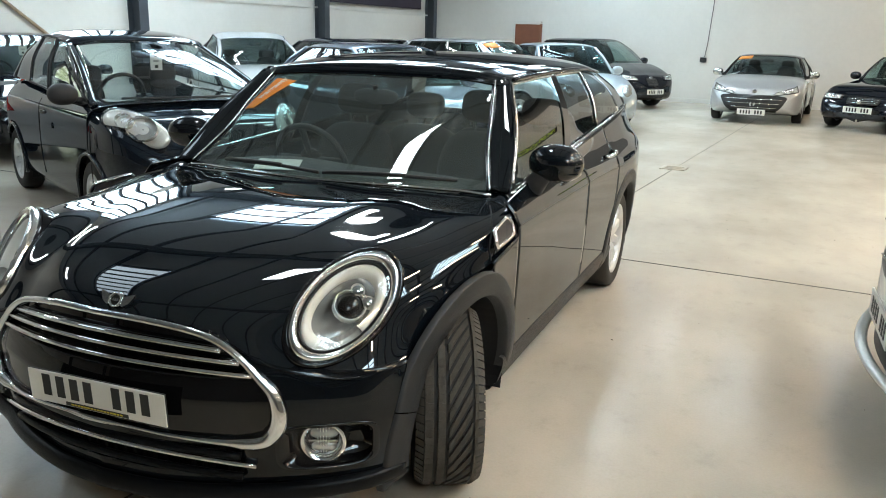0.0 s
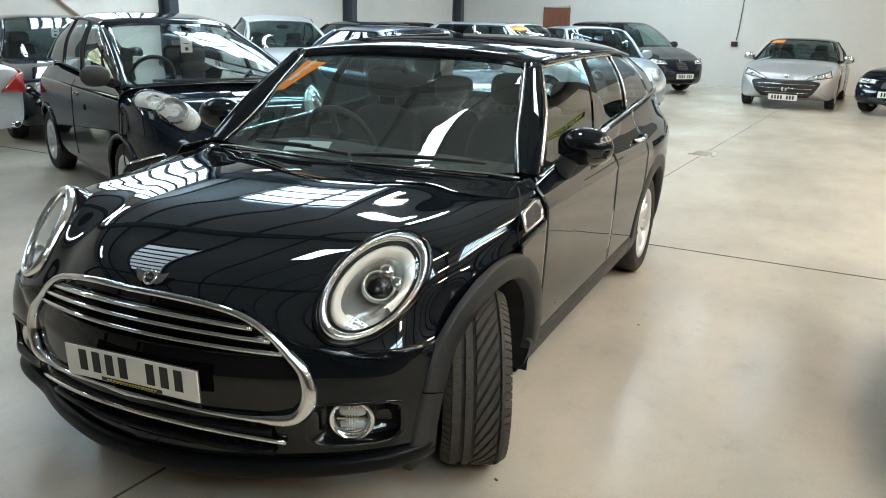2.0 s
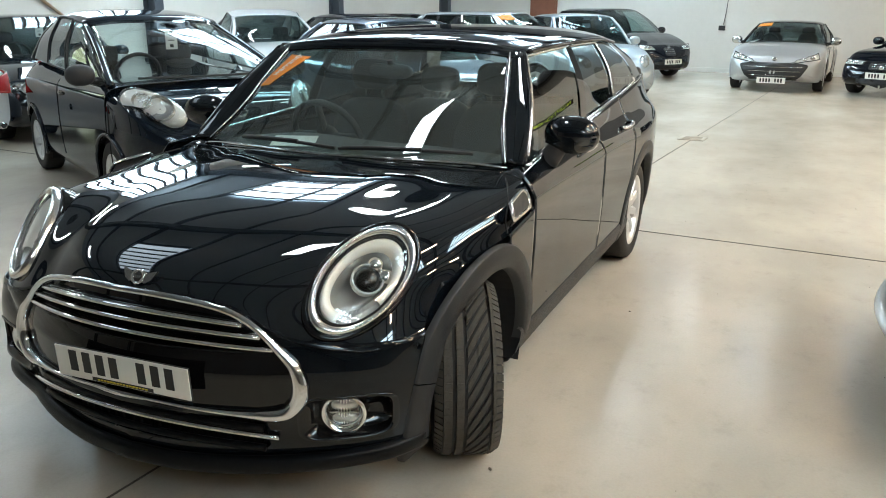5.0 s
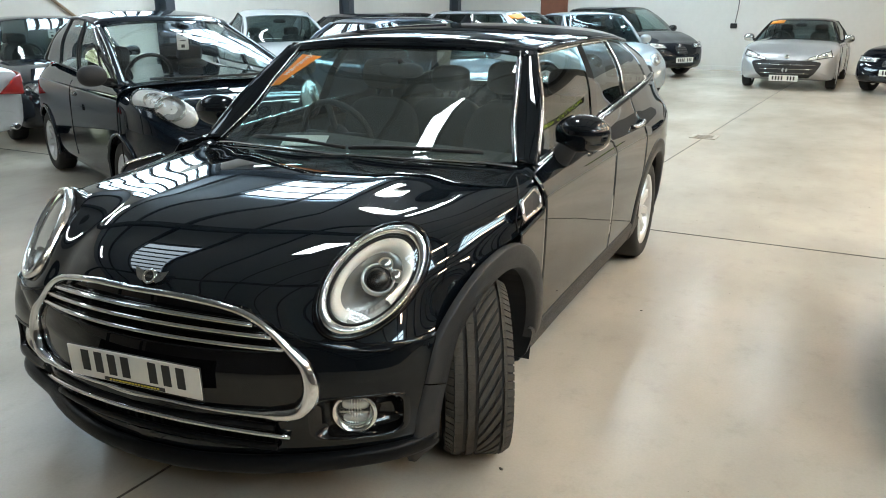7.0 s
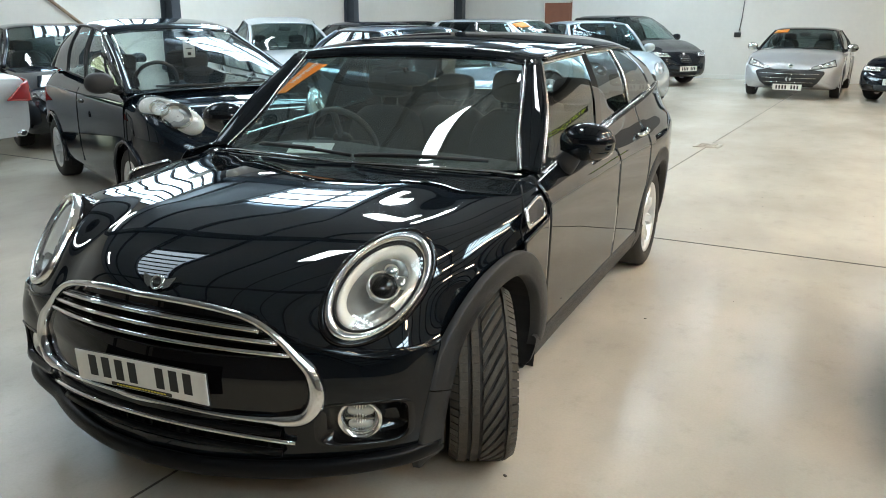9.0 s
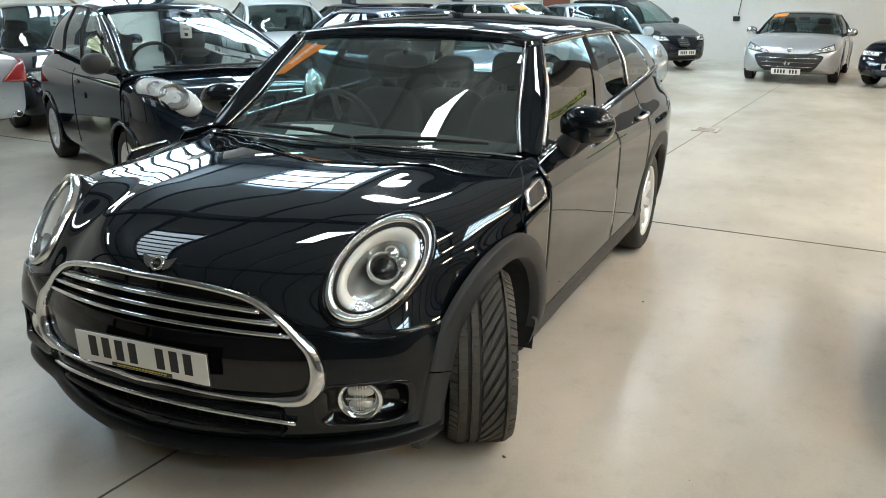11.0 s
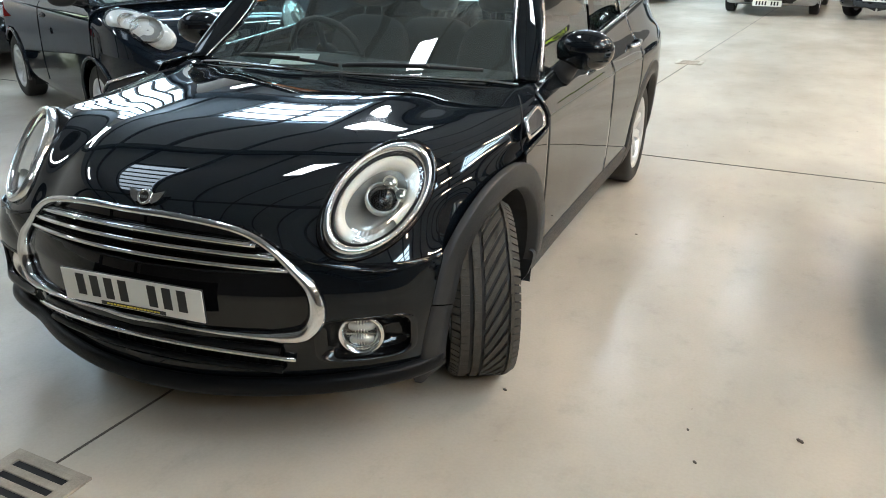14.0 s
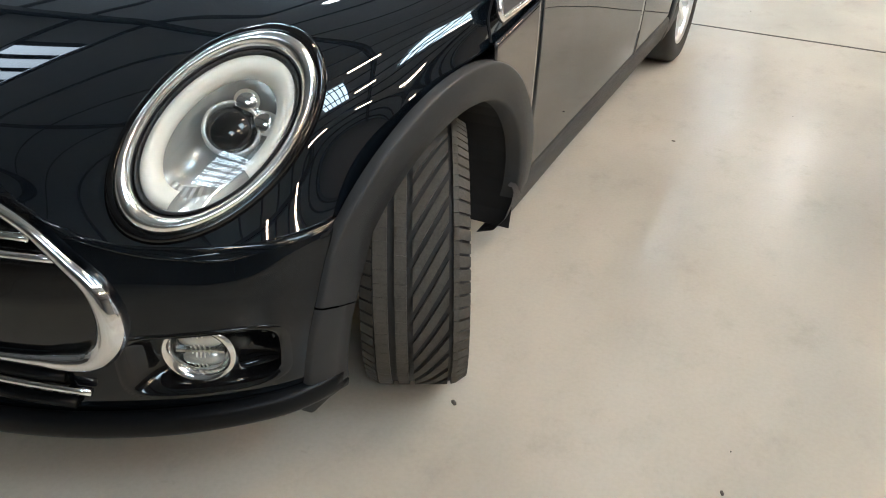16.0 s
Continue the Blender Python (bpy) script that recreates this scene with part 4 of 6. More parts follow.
        return not (fx ** 5 + fz ** 5 < 1)

    def edge_b(c):
        """Distance from the nearest cut: wheel arch, intake or fog lamp recess."""
        x, y, z = abs(c[0]), c[1], c[2]
        arch = math.hypot(y - AX_F, z - AX_Z) - 0.41 if x > 0.6 else 9.0
        intake = max(x - 0.46, abs(z - 0.335) - 0.05) if y < 0.2 else 9.0
        fog = ((abs(x - 0.672) / 0.105) ** 5 + (abs(z - 0.38) / 0.064) ** 5 + 1e-9) ** 0.2 * 0.07 - 0.07
        return min(arch, intake, fog, key=abs)

    sheet("front_bumper", bboth, M_BLACK_DIM, car, "glossy black front bumper", 0.006, ab(keep_b), edge=edge_b)
    # dark lower lip
    lp = []
    for zz, dy, sc in ((0.165, 0.07, 0.94), (0.172, 0.012, 0.975), (0.192, -0.008, 0.995), (0.225, -0.004, 0.998), (0.238, 0.015, 0.985)):
        lp.append([(x * sc, y + dy + 0.006, zz + 0.03 * min(1, x / 0.75) ** 2) for x, y in BUMPER_PLAN])
    lg = grid(lp, 16, 60)
    sheet("bumper_lip", np.concatenate([lg[:, :0:-1] * [-1, 1, 1], lg], 1), M_LIP, car, "dark plastic bumper lip", 0.004, ab(lambda c: math.hypot(c[1] - AX_F, c[2] - AX_Z) > 0.40))
    # grille
    gp = spline([(x, front_y(x, z) - 0.006, z) for x, z in GRILLE], 60)
    loop = np.vstack([gp, (gp * [-1, 1, 1])[::-1][1:-1]])
    rad = np.array([0.011 + 0.017 * math.exp(-((p[2] - 0.47) / 0.1) ** 2 - ((abs(p[0]) - 0.53) / 0.12) ** 2) - 0.004 * (p[2] < 0.42 and abs(p[0]) < 0.45) for p in loop])
    tube("grille_frame", loop, rad, M_CHROME, car, "polished chrome grille surround", 10, True, 1.0, (0, 1, 0))
    bk = np.array([[(x, front_y(x, z) + 0.035, z) for x in np.linspace(-0.54, 0.54, 81)] for z in np.linspace(0.385, 0.75, 34)])
    sheet("grille_panel", bk, M_GLOSS, car, "gloss black grille panel", 0.004, lambda c: in_poly(c[0], c[2], g_in))
    lowp = np.array([[(x, front_y(x, z) + 0.004 + 0.05 * max(0.0, z - 0.57), z) for x in np.linspace(-0.565, 0.565, 75)] for z in np.linspace(0.405, 0.60, 20)])
    sheet("plate_panel", lowp, M_GLOSS, car, "gloss black panel behind the number plate", 0.004, lambda c: in_poly(c[0], c[2], g_in))
    for z0, z1, xe in ((0.696, 0.673, 0.395), (0.662, 0.638, 0.448), (0.626, 0.603, 0.485)):
        pts = [(x, front_y(x, z0) - 0.004 - 0.0 * abs(x), z0 + (z1 - z0) * (x / xe) ** 2) for x in np.linspace(-xe, xe, 41)]
        tube("grille_slat", pts, 0.0105, M_CHROME, car, "chrome grille slat", 8, False, 0.75, (0, 0, 1))
        tube("slat_blade", [(p[0], p[1] + 0.02, p[2] - 0.006) for p in pts], 0.012, M_GLOSS, car, "", 6)
    # lower intake with a chrome strip and mesh
    bk2 = np.array([[(x, front_y(x, z) + 0.05, z) for x in np.linspace(-0.52, 0.52, 31)] for z in (0.26, 0.4)])
    sheet("intake_back", bk2, M_DARK, car, "", 0.004)
    for k in range(26):
        x = -0.44 + 0.88 * k / 25
        box("intake_fin", (0.005, 0.02, 0.09), Matrix.Translation((x, front_y(x, 0.33) + 0.035, 0.33)), M_LIP, car)
    tube("lower_strip", [(x, front_y(x, 0.33) - 0.002, 0.362 - 0.04 * (x / 0.5) ** 2) for x in np.linspace(-0.5, 0.5, 41)], 0.0085, M_CHROME, car, "thin chrome strip across the lower intake", 8)
    for z in (0.372, 0.302):
        tube("intake_rail", [(x, front_y(x, z) + 0.012, z - 0.03 * (x / 0.5) ** 2) for x in np.linspace(-0.452, 0.452, 31)], 0.012, M_LIP, car)
    number_plate(car, Matrix.Translation((0.04, -0.019, 0.508)) @ Matrix.Rotation(radians(3.0), 4, "Z") @ Matrix.Rotation(radians(93), 4, "X") @ Matrix.Scale(0.95, 4))
    for s in (1, -1):
        headlamp(car, s)
        fog_lamp(car, s)
        # fog recess
        v, f = [], []
        n = 40
        for i in range(n):
            w = 2 * math.pi * i / n
            cx, cz = math.copysign(abs(math.cos(w)) ** 0.45, math.cos(w)), math.copysign(abs(math.sin(w)) ** 0.45, math.sin(w))
            for k, d in ((1.13, 0.0), (1.1, -0.006), (0.99, 0.0), (0.9, 0.045), (0.86, 0.062), (0.0, 0.062)):
                x, z = 0.672 + 0.108 * k * cx, 0.38 + 0.066 * k * cz
                v.append((s * x, np.interp(x, PLAN_X, PLAN_Y) + d, z))
        for i in range(n):
            for j in range(5):
                q = (i * 6 + j, i * 6 + j + 1, ((i + 1) % n) * 6 + j + 1, ((i + 1) % n) * 6 + j)
                f.append(q if s > 0 else q[::-1])
        obj("fog_recess", v, f, M_GLOSS, car, "gloss black fog lamp recess")
    # badge: a winged roundel, plain
    bm_ = Matrix.Translation((0.012, 0.118, 0.765)) @ Matrix.Rotation(radians(58), 4, "X")
    bd = new("badge")
    bd.parent, bd.matrix_basis = car, bm_
    tagged(bd, "chrome winged roundel badge")
    revolve("roundel", [(0.0, 0.006), (0.017, 0.006), (0.018, 0.010), (0.024, 0.010), (0.026, 0.0)], Matrix.Rotation(radians(-90), 4, "Y"), M_CHROME, bd, n=32)
    revolve("field", [(0.0, 0.0075), (0.0165, 0.0072)], Matrix.Rotation(radians(-90), 4, "Y"), M_INK, bd, n=24)
    for j in (-1, 0, 1):
        box("letter_bar", (0.005, 0.009, 0.001), Matrix.Translation((0.008 * j, 0, 0.0082)), M_SATIN, bd)
    for s in (1, -1):
        v = [(s * x, y, z) for x, y in ((0.022, 0.012), (0.066, 0.026), (0.058, 0.008), (0.05, -0.006), (0.03, -0.018), (0.02, -0.014)) for z in (0.0, 0.006)]
        obj("wing", v, [tuple(range(0, 12, 2)), tuple(range(1, 12, 2))[::-1]] + [(2 * i, 2 * ((i + 1) % 6), 2 * ((i + 1) % 6) + 1, 2 * i + 1) for i in range(6)], M_SATIN, bd, "", False)
    # the bonnet's rear shut lines, running down its shoulders
    flat = hood.reshape(-1, 3)
    run = spline([(0.79, 1.235, 0.938), (0.865, 1.06, 0.898), (0.893, 0.985, 0.85), (0.902, 0.965, 0.79)], 24)
    run = np.array([flat[np.argmin(((flat - q) ** 2).sum(1))] for q in run])
    run = spline(run[::3], 32) + [0.001, 0, 0.001]
    for s in (1, -1):
        tube("shut_line", run * [s, 1, 1], 0.0028, M_DARK, car, "", 6)
    # sides
    gap = 0.0022
    d0, d1, d2 = (lambda z: 1.222 - 0.02 * max(0, 0.55 - z) / 0.3), 2.36, (lambda z: 3.02 + 0.12 * max(0, z - 0.6))
    for s in (1, -1):
        mir = s < 0
        sheet("front_wing", side_panel(0.95, lambda z: d0(z) - gap, 0.3, lambda y: 0.80 + 0.03 * (y - 0.95) / 0.27, 24, 24), M_BLACK, car, "glossy black front wing", 0.005, arch_keep(AX_F, 0.41), mir, edge=lambda c: math.hypot(c[1] - AX_F, c[2] - AX_Z) - 0.41)
        for nm, a, b in (("front_door", lambda z: d0(z) + gap, d1 - gap), ("rear_door", d1 + gap, lambda z: d2(z) - gap)):
            dr = sheet(nm, side_panel(a, b, 0.335, BELT, 40, 34), M_BLACK, car, "glossy black door", 0.005, arch_keep(AX_R, 0.41), mir)
            hy = 2.1 if nm == "front_door" else 2.93
            hx = side_x(hy, 0.925)
            tube("door_handle", [(s * (hx + o), hy + d, 0.93 + 0.002 * i) for i, (d, o) in enumerate(((-0.1, 0.002), (-0.085, 0.03), (-0.03, 0.036), (0.04, 0.036), (0.085, 0.03), (0.1, 0.002)))], 0.014, M_CHROME, dr, "chrome door handle", 10, False, 0.8)
        sheet("rear_quarter", side_panel(lambda z: d2(z) + gap, 4.12, 0.3, BELT, 40, 34), M_BLACK, car, "glossy black rear quarter panel", 0.005, arch_keep(AX_R, 0.41), mir)
        # sill trim
        sg = np.array([[(side_x(y, max(z, 0.2)) + o, y, z) for z, o in ((0.17, -0.06), (0.19, -0.01), (0.23, 0.008), (0.29, 0.013), (0.325, 0.011), (0.338, 0.004), (0.34, -0.01))] for y in np.linspace(1.16, 3.12, 30)])
        sheet("sill_trim", sg, M_PLASTIC, car, "matt black sill trim", 0.0, arch_keep(AX_F, 0.375), mir)
        arch_trim(car, AX_F, -4, 163, s)
        arch_trim(car, AX_F, 163.5, 200, s)
        arch_trim(car, AX_R, -20, 192, s)
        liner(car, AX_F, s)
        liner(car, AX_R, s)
        # side scuttle
        sc = new("side_scuttle")
        sc.parent = car
        sy0, sy1, z0, z1 = 0.972, 1.168, 0.842, 0.902
        lo = [(sy0, z0 + 0.016), (sy0 + 0.012, z1 - 0.012), (sy0 + 0.03, z1), (sy1 - 0.04, z1 + 0.014), (sy1 - 0.014, z1 + 0.01), (sy1, z1 - 0.006), (sy1 - 0.006, z0 + 0.02), (sy1 - 0.024, z0 + 0.006), (sy0 + 0.03, z0), (sy0 + 0.01, z0 + 0.002)]
        ctr = spline(lo + [lo[0]], 48)[:-1]
        tube("scuttle_frame", [(s * (side_x(y, z) + 0.003), y, z) for y, z in ctr], 0.0085, M_CHROME, sc, "chrome side scuttle frame", 8, True, 1.0, (1, 0, 0))
        ob = obj("scuttle_panel", [(s * (side_x(y, z) + 0.003), y, z) for y, z in ctr], [tuple(range(len(ctr)))], M_GREYPL, sc, "", False)
        wt = grid([[(0.60, 1.295, 0.946), (0.72, 1.318, 0.938), (0.80, 1.29, 0.925), (0.86, 1.235, 0.905), (0.893, 1.215, 0.85)],
                   [(0.66, 1.36, 0.96), (0.745, 1.385, 0.954), (0.79, 1.33, 0.954), (0.835, 1.30, 0.936), (0.88, 1.28, 0.88)],
                   [(0.72, 1.40, 0.964), (0.77, 1.38, 0.964), (0.80, 1.38, 0.964), (0.815, 1.37, 0.955), (0.84, 1.36, 0.93)]], 10, 14)
        sheet("wing_top", wt, M_BLACK, car, "", 0.004, None, mir)
    # dark core behind the shut lines
    cg = np.array([[(side_x(y, z) - 0.02, y, z) for z in np.linspace(0.2, 0.93, 14)] for y in np.linspace(1.3, 3.95, 30)])
    for s in (1, -1):
        sheet("inner_side", cg, M_DARK, car, "", 0, arch_keep(AX_R, 0.4), s < 0)
    obj("underbody", [(x, y, 0.17) for x, y in ((-0.3, 0.2), (0.3, 0.2), (0.62, 0.42), (0.5, 0.6), (0.5, 1.1), (0.78, 1.3), (0.8, 4.0), (-0.8, 4.0), (-0.78, 1.3), (-0.5, 1.1), (-0.5, 0.6), (-0.62, 0.42))], [tuple(range(12))], M_DARK, car, "", False)
    # rear end
    rg = np.array([[(s * side_x(4.12, z) * u, 4.12 + 0.11 * (1 - u * u) - 0.3 * max(0, z - 0.75) * 0.5, z) for u, s in ((u, 1) for u in np.linspace(-1, 1, 21))] for z in np.linspace(0.2, 1.03, 16)])
    sheet("tailgate", rg, M_BLACK, car, "", 0.005)
    # greenhouse
    ws = grid([[(0, 1.225, 0.972), (0.28, 1.245, 0.975), (0.5, 1.29, 0.973), (0.735, 1.375, 0.965)],
               [(0, 1.45, 1.118), (0.27, 1.455, 1.118), (0.47, 1.485, 1.114), (0.665, 1.54, 1.104)],
               [(0, 1.68, 1.262), (0.27, 1.675, 1.26), (0.46, 1.675, 1.255), (0.625, 1.685, 1.244)],
               [(0, 1.92, 1.388), (0.26, 1.905, 1.386), (0.45, 1.88, 1.385), (0.58, 1.838, 1.38)]], 30, 24)
    wsb = np.concatenate([ws[:, :0:-1] * [-1, 1, 1], ws], 1)
    wg = sheet("windscreen", wsb, M_SMEAR, car, "windscreen with an orange sticker and dried smears")
    wg.visible_shadow = False
    # black frit and pillars
    win_f = np.array([spline([(0.826, 1.365, 0.962), (0.766, 1.60, 1.18), (0.655, 1.835, 1.385)], 20)])[0]
    edge = ws[np.linspace(0, 30, 21).astype(int), -1]
    for s in (1, -1):
        ap = np.stack([edge + (np.array([-0.012, -0.004, 0.002])), edge + [0.012, 0.0, 0.006], edge * 0.55 + win_f * 0.45 + [0.005, -0.008, 0.006], win_f * 0.85 + edge * 0.15 + [0.01, -0.006, 0.004], win_f + [0.0, 0.0, 0.0], win_f + [-0.03, 0.01, 0]], 1)
        ap = np.stack([spline(r, 20) for r in ap])
        tube("windscreen_trim", (edge + [0.004, -0.006, 0.006]) * [s, 1, 1], 0.0042, M_RING, car, "thin bright windscreen edge trim", 6)
        sheet("front_pillar", ap, M_BLACK, car, "gloss black windscreen pillar", 0.01, None, s < 0)
    # roof
    roof = grid([[(0, 1.905, 1.383), (0.26, 1.89, 1.381), (0.45, 1.86, 1.377), (0.58, 1.812, 1.37), (0.64, 1.83, 1.362)],
                 [(0, 1.915, 1.412), (0.26, 1.90, 1.409), (0.46, 1.872, 1.402), (0.60, 1.835, 1.390), (0.658, 1.862, 1.378)],
                 [(0, 1.965, 1.443), (0.26, 1.955, 1.439), (0.47, 1.935, 1.426), (0.61, 1.915, 1.408), (0.664, 1.93, 1.388)],
                 [(0, 2.25, 1.480), (0.26, 2.25, 1.475), (0.48, 2.25, 1.457), (0.62, 2.25, 1.430), (0.672, 2.25, 1.402)],
                 [(0, 2.8, 1.490), (0.26, 2.8, 1.485), (0.48, 2.8, 1.466), (0.62, 2.8, 1.437), (0.672, 2.8, 1.406)],
                 [(0, 3.4, 1.472), (0.26, 3.4, 1.467), (0.47, 3.4, 1.450), (0.60, 3.4, 1.422), (0.652, 3.4, 1.394)],
                 [(0, 3.95, 1.415), (0.25, 3.94, 1.412), (0.44, 3.92, 1.40), (0.56, 3.88, 1.38), (0.60, 3.86, 1.36)]], 60, 24)
    rb = np.concatenate([roof[:, :0:-1] * [-1, 1, 1], roof], 1)
    sheet("roof", rb, M_BLACK, car, "glossy black roof", 0.012)
    # side glass between belt and roof rail
    tops = spline([(0.655, 1.875, 1.385), (0.668, 2.3, 1.40), (0.668, 2.8, 1.404), (0.65, 3.3, 1.395), (0.61, 3.8, 1.36)], 60)
    for s in (1, -1):
        mir = s < 0

        def pane(name, yb0, yb1, yt0, yt1, material, out=0.0, parent=car, label=""):
            g = []
            for u in np.linspace(0, 1, 15):
                yb, yt = yb0 + (yb1 - yb0) * u, yt0 + (yt1 - yt0) * u
                b = np.array([side_x(yb, BELT(yb)) - 0.022 + out, yb, BELT(yb) + 0.004])
                i = np.interp(yt, tops[:, 1], np.arange(61))
                t = np.array([np.interp(i, np.arange(61), tops[:, 0]) - 0.008 + out, yt, np.interp(i, np.arange(61), tops[:, 2]) - 0.012])
                c = (b + t) / 2 + [0.022, 0, 0.01]
                g.append(spline([b, c, t], 14))
            o = sheet(name, np.array(g), material, parent, label, 0, None, mir)
            return o, np.array(g)

        for nm, q in (("front_window", (1.375, 2.30, 1.845, 2.44)), ("rear_window", (2.39, 3.03, 2.52, 3.08)), ("quarter_window", (3.10, 3.72, 3.15, 3.62))):
            o, g = pane(nm, *q, M_GLASS if nm == "front_window" else M_GLASS_D)
            o.visible_shadow = False
            if nm == "front_window":
                path_ = list(g[0, 1:]) + list(g[1:, -1])
            elif nm == "rear_window":
                path_ = list(g[:, -1]) + list(g[-1, -2:0:-1])
            else:
                continue
            tube("window_trim", (np.array(path_) + [0.007, 0, 0]) * [s, 1, 1], 0.0085, M_SATIN, car, "satin window surround", 8, False, 1.0, (1, 0, 0))
        pane("centre_pillar", 2.29, 2.40, 2.43, 2.53, M_GLOSS, 0.006)
        pane("rear_pillar", 3.035, 3.095, 3.085, 3.145, M_GLOSS, 0.006)
        pane("rear_pillar", 3.75, 4.04, 3.62, 3.86, M_BLACK, 0.006)
        ys = np.linspace(1.36, 4.0, 60)
        tube("belt_strip", [(s * (side_x(y, BELT(y)) - 0.006), y, BELT(y) + 0.001) for y in ys], 0.0085, M_CHROME, car, "chrome strip along the window line", 8)
        tube("roof_rail", [(s * (p[0] + 0.0), p[1], p[2] + 0.004) for p in tops], 0.012, M_GLOSS, car, "", 8)
    # cowl with chrome strip and wipers
    cw = np.stack([np.array([(x, np.interp(abs(x), [0, 0.25, 0.45, 0.63, 0.74], [1.205, 1.22, 1.255, 1.315, 1.365]) + d, np.interp(abs(x), [0, 0.45, 0.63, 0.74], [0.966, 0.967, 0.957, 0.935]) + h) for x in np.linspace(-0.72, 0.72, 41)]) for d, h in ((0.0, -0.012), (0.03, -0.022), (0.09, -0.004))], 0)
    sheet("scuttle_cowl", cw, M_PLASTIC, car, "black plastic scuttle panel", 0.004)
    tube("bonnet_strip", [(x, np.interp(abs(x), [0, 0.25, 0.45, 0.63, 0.78], [1.205, 1.22, 1.255, 1.318, 1.36]) + 0.002, np.interp(abs(x), [0, 0.25, 0.45, 0.63, 0.78], [0.97, 0.974, 0.972, 0.963, 0.948])) for x in np.linspace(-0.75, 0.75, 51)], 0.007, M_CHROME, car, "thin chrome strip at the bonnet's rear edge", 8)
    for x0, x1 in ((-0.52, 0.02), (0.04, 0.6)):
        wp = new("wiper")
        wp.parent = car
        pts = [(x0 + (x1 - x0) * u, np.interp(abs(x0 + (x1 - x0) * u), [0, 0.3, 0.5, 0.7], [1.245, 1.262, 1.325, 1.41]) + 0.0, 0.996 + 0.012 * math.sin(math.pi * u)) for u in np.linspace(0, 1, 14)]
        tube("blade", pts, 0.008, M_PLASTIC, wp, "black wiper blade", 6)
        tube("arm", [(p[0] + 0.03, p[1] - 0.02, p[2] + 0.008) for p in pts[:9]], 0.009, M_PLASTIC, wp, "", 6)
    # mirrors
    for s in (1, -1):
        mr = new("door_mirror")
        mr.parent = car
        tagged(mr, "gloss black oval door mirror")
        m = Matrix.Diagonal((s, 1, 1, 1)) @ Matrix.Translation((0.942, 1.61, 1.066)) @ Matrix.Rotation(radians(-12), 4, "Z")
        ellipsoid("housing", (0.118, 0.088, 0.08), m, M_BLACK, mr, "", 0.45, 0.9)
        ellipsoid("mirror_glass", (0.1, 0.004, 0.065), m @ Matrix.Translation((0, 0.042, 0)), M_MIRROR, mr)
        tube("stalk", [(s * 0.85, 1.59, 0.955), (s * 0.87, 1.59, 0.98), (s * 0.89, 1.59, 1.01), (s * 0.915, 1.6, 1.035)], [0.05, 0.044, 0.04, 0.05], M_GREYPL, mr, "dark plastic stalk", 12)
        tube("mirror_strip", [m @ Vector((0.112 * math.cos(a), -0.072 * abs(math.sin(a)) ** 0.8 - 0.004, -0.035)) for a in np.linspace(0.15, math.pi - 0.15, 20)], 0.003, M_GLOSS, mr, "", 6)
    # sticker, on the inside of the glass
    def on_glass(i, j, out=0.004):
        i0, j0 = min(int(i), 29), min(int(j), 47)
        fu, fv = i - i0, j - j0
        p = (wsb[i0, j0] * (1 - fu) + wsb[i0 + 1, j0] * fu) * (1 - fv) + (wsb[i0, j0 + 1] * (1 - fu) + wsb[i0 + 1, j0 + 1] * fu) * fv
        return p + np.array([0, -0.6, 0.8]) * out

    q = np.array([(16.6, 0.4), (16.9, 2.8), (26.2, 8.6), (27.2, 2.4)])
    st = np.array([[on_glass(*((q[0] * (1 - a) + q[3] * a) * (1 - b) + (q[1] * (1 - a) + q[2] * a) * b)) for b in np.linspace(0, 1, 6)] for a in np.linspace(0, 1, 14)])
    sk = sheet("windscreen_sticker", st, M_ORANGE, car, "orange warranty sticker in the windscreen corner", 0.001)
    ax_ = Vector(st[12, 3] - st[5, 3]).normalized()
    nz_ = Vector((-0.1, -0.58, 0.81))
    nz_ = (nz_ - ax_ * nz_.dot(ax_)).normalized()
    tm = Matrix((ax_, nz_.cross(ax_), nz_)).transposed().to_4x4()
    tm.translation = Vector((st[8, 2] + st[9, 3]) / 2) + nz_ * 0.006
    text_ob("sticker_lettering", "warranty", 0.05, tm, M_PAPER, sk)
    # leaflet on the dashboard
    box("leaflet", (0.2, 0.12, 0.003), Matrix.Translation((-0.3, 1.42, 0.978)) @ Matrix.Rotation(radians(20), 4, "Z") @ Matrix.Rotation(radians(14), 4, "X"), M_PAPER, car)
    # cabin
    db = grid([[(-0.7, 1.38, 0.93), (-0.3, 1.30, 0.945), (0, 1.28, 0.945), (0.3, 1.30, 0.945), (0.7, 1.38, 0.93)], [(-0.74, 1.55, 0.945), (-0.38, 1.55, 0.985), (0, 1.56, 0.965), (0.3, 1.55, 0.962), (0.74, 1.55, 0.945)], [(-0.74, 1.72, 0.9), (-0.38, 1.72, 0.93), (0, 1.72, 0.92), (0.3, 1.72, 0.92), (0.74, 1.72, 0.9)], [(-0.74, 1.74, 0.6), (-0.38, 1.76, 0.6), (0, 1.76, 0.6), (0.3, 1.76, 0.6), (0.74, 1.74, 0.6)]], 20, 30)
    sheet("dashboard", db, M_SEAT, car, "dark dashboard top", 0.004)
    obj("cabin_floor", [(x, y, 0.4) for x, y in ((-0.8, 1.3), (0.8, 1.3), (0.8, 4.0), (-0.8, 4.0))], [(0, 1, 2, 3)], M_SEAT, car, "", False)
    sw = Matrix.Translation((-0.36, 1.80, 0.955)) @ Matrix.Rotation(radians(-65), 4, "X")
    stw = new("steering_wheel")
    stw.parent = car
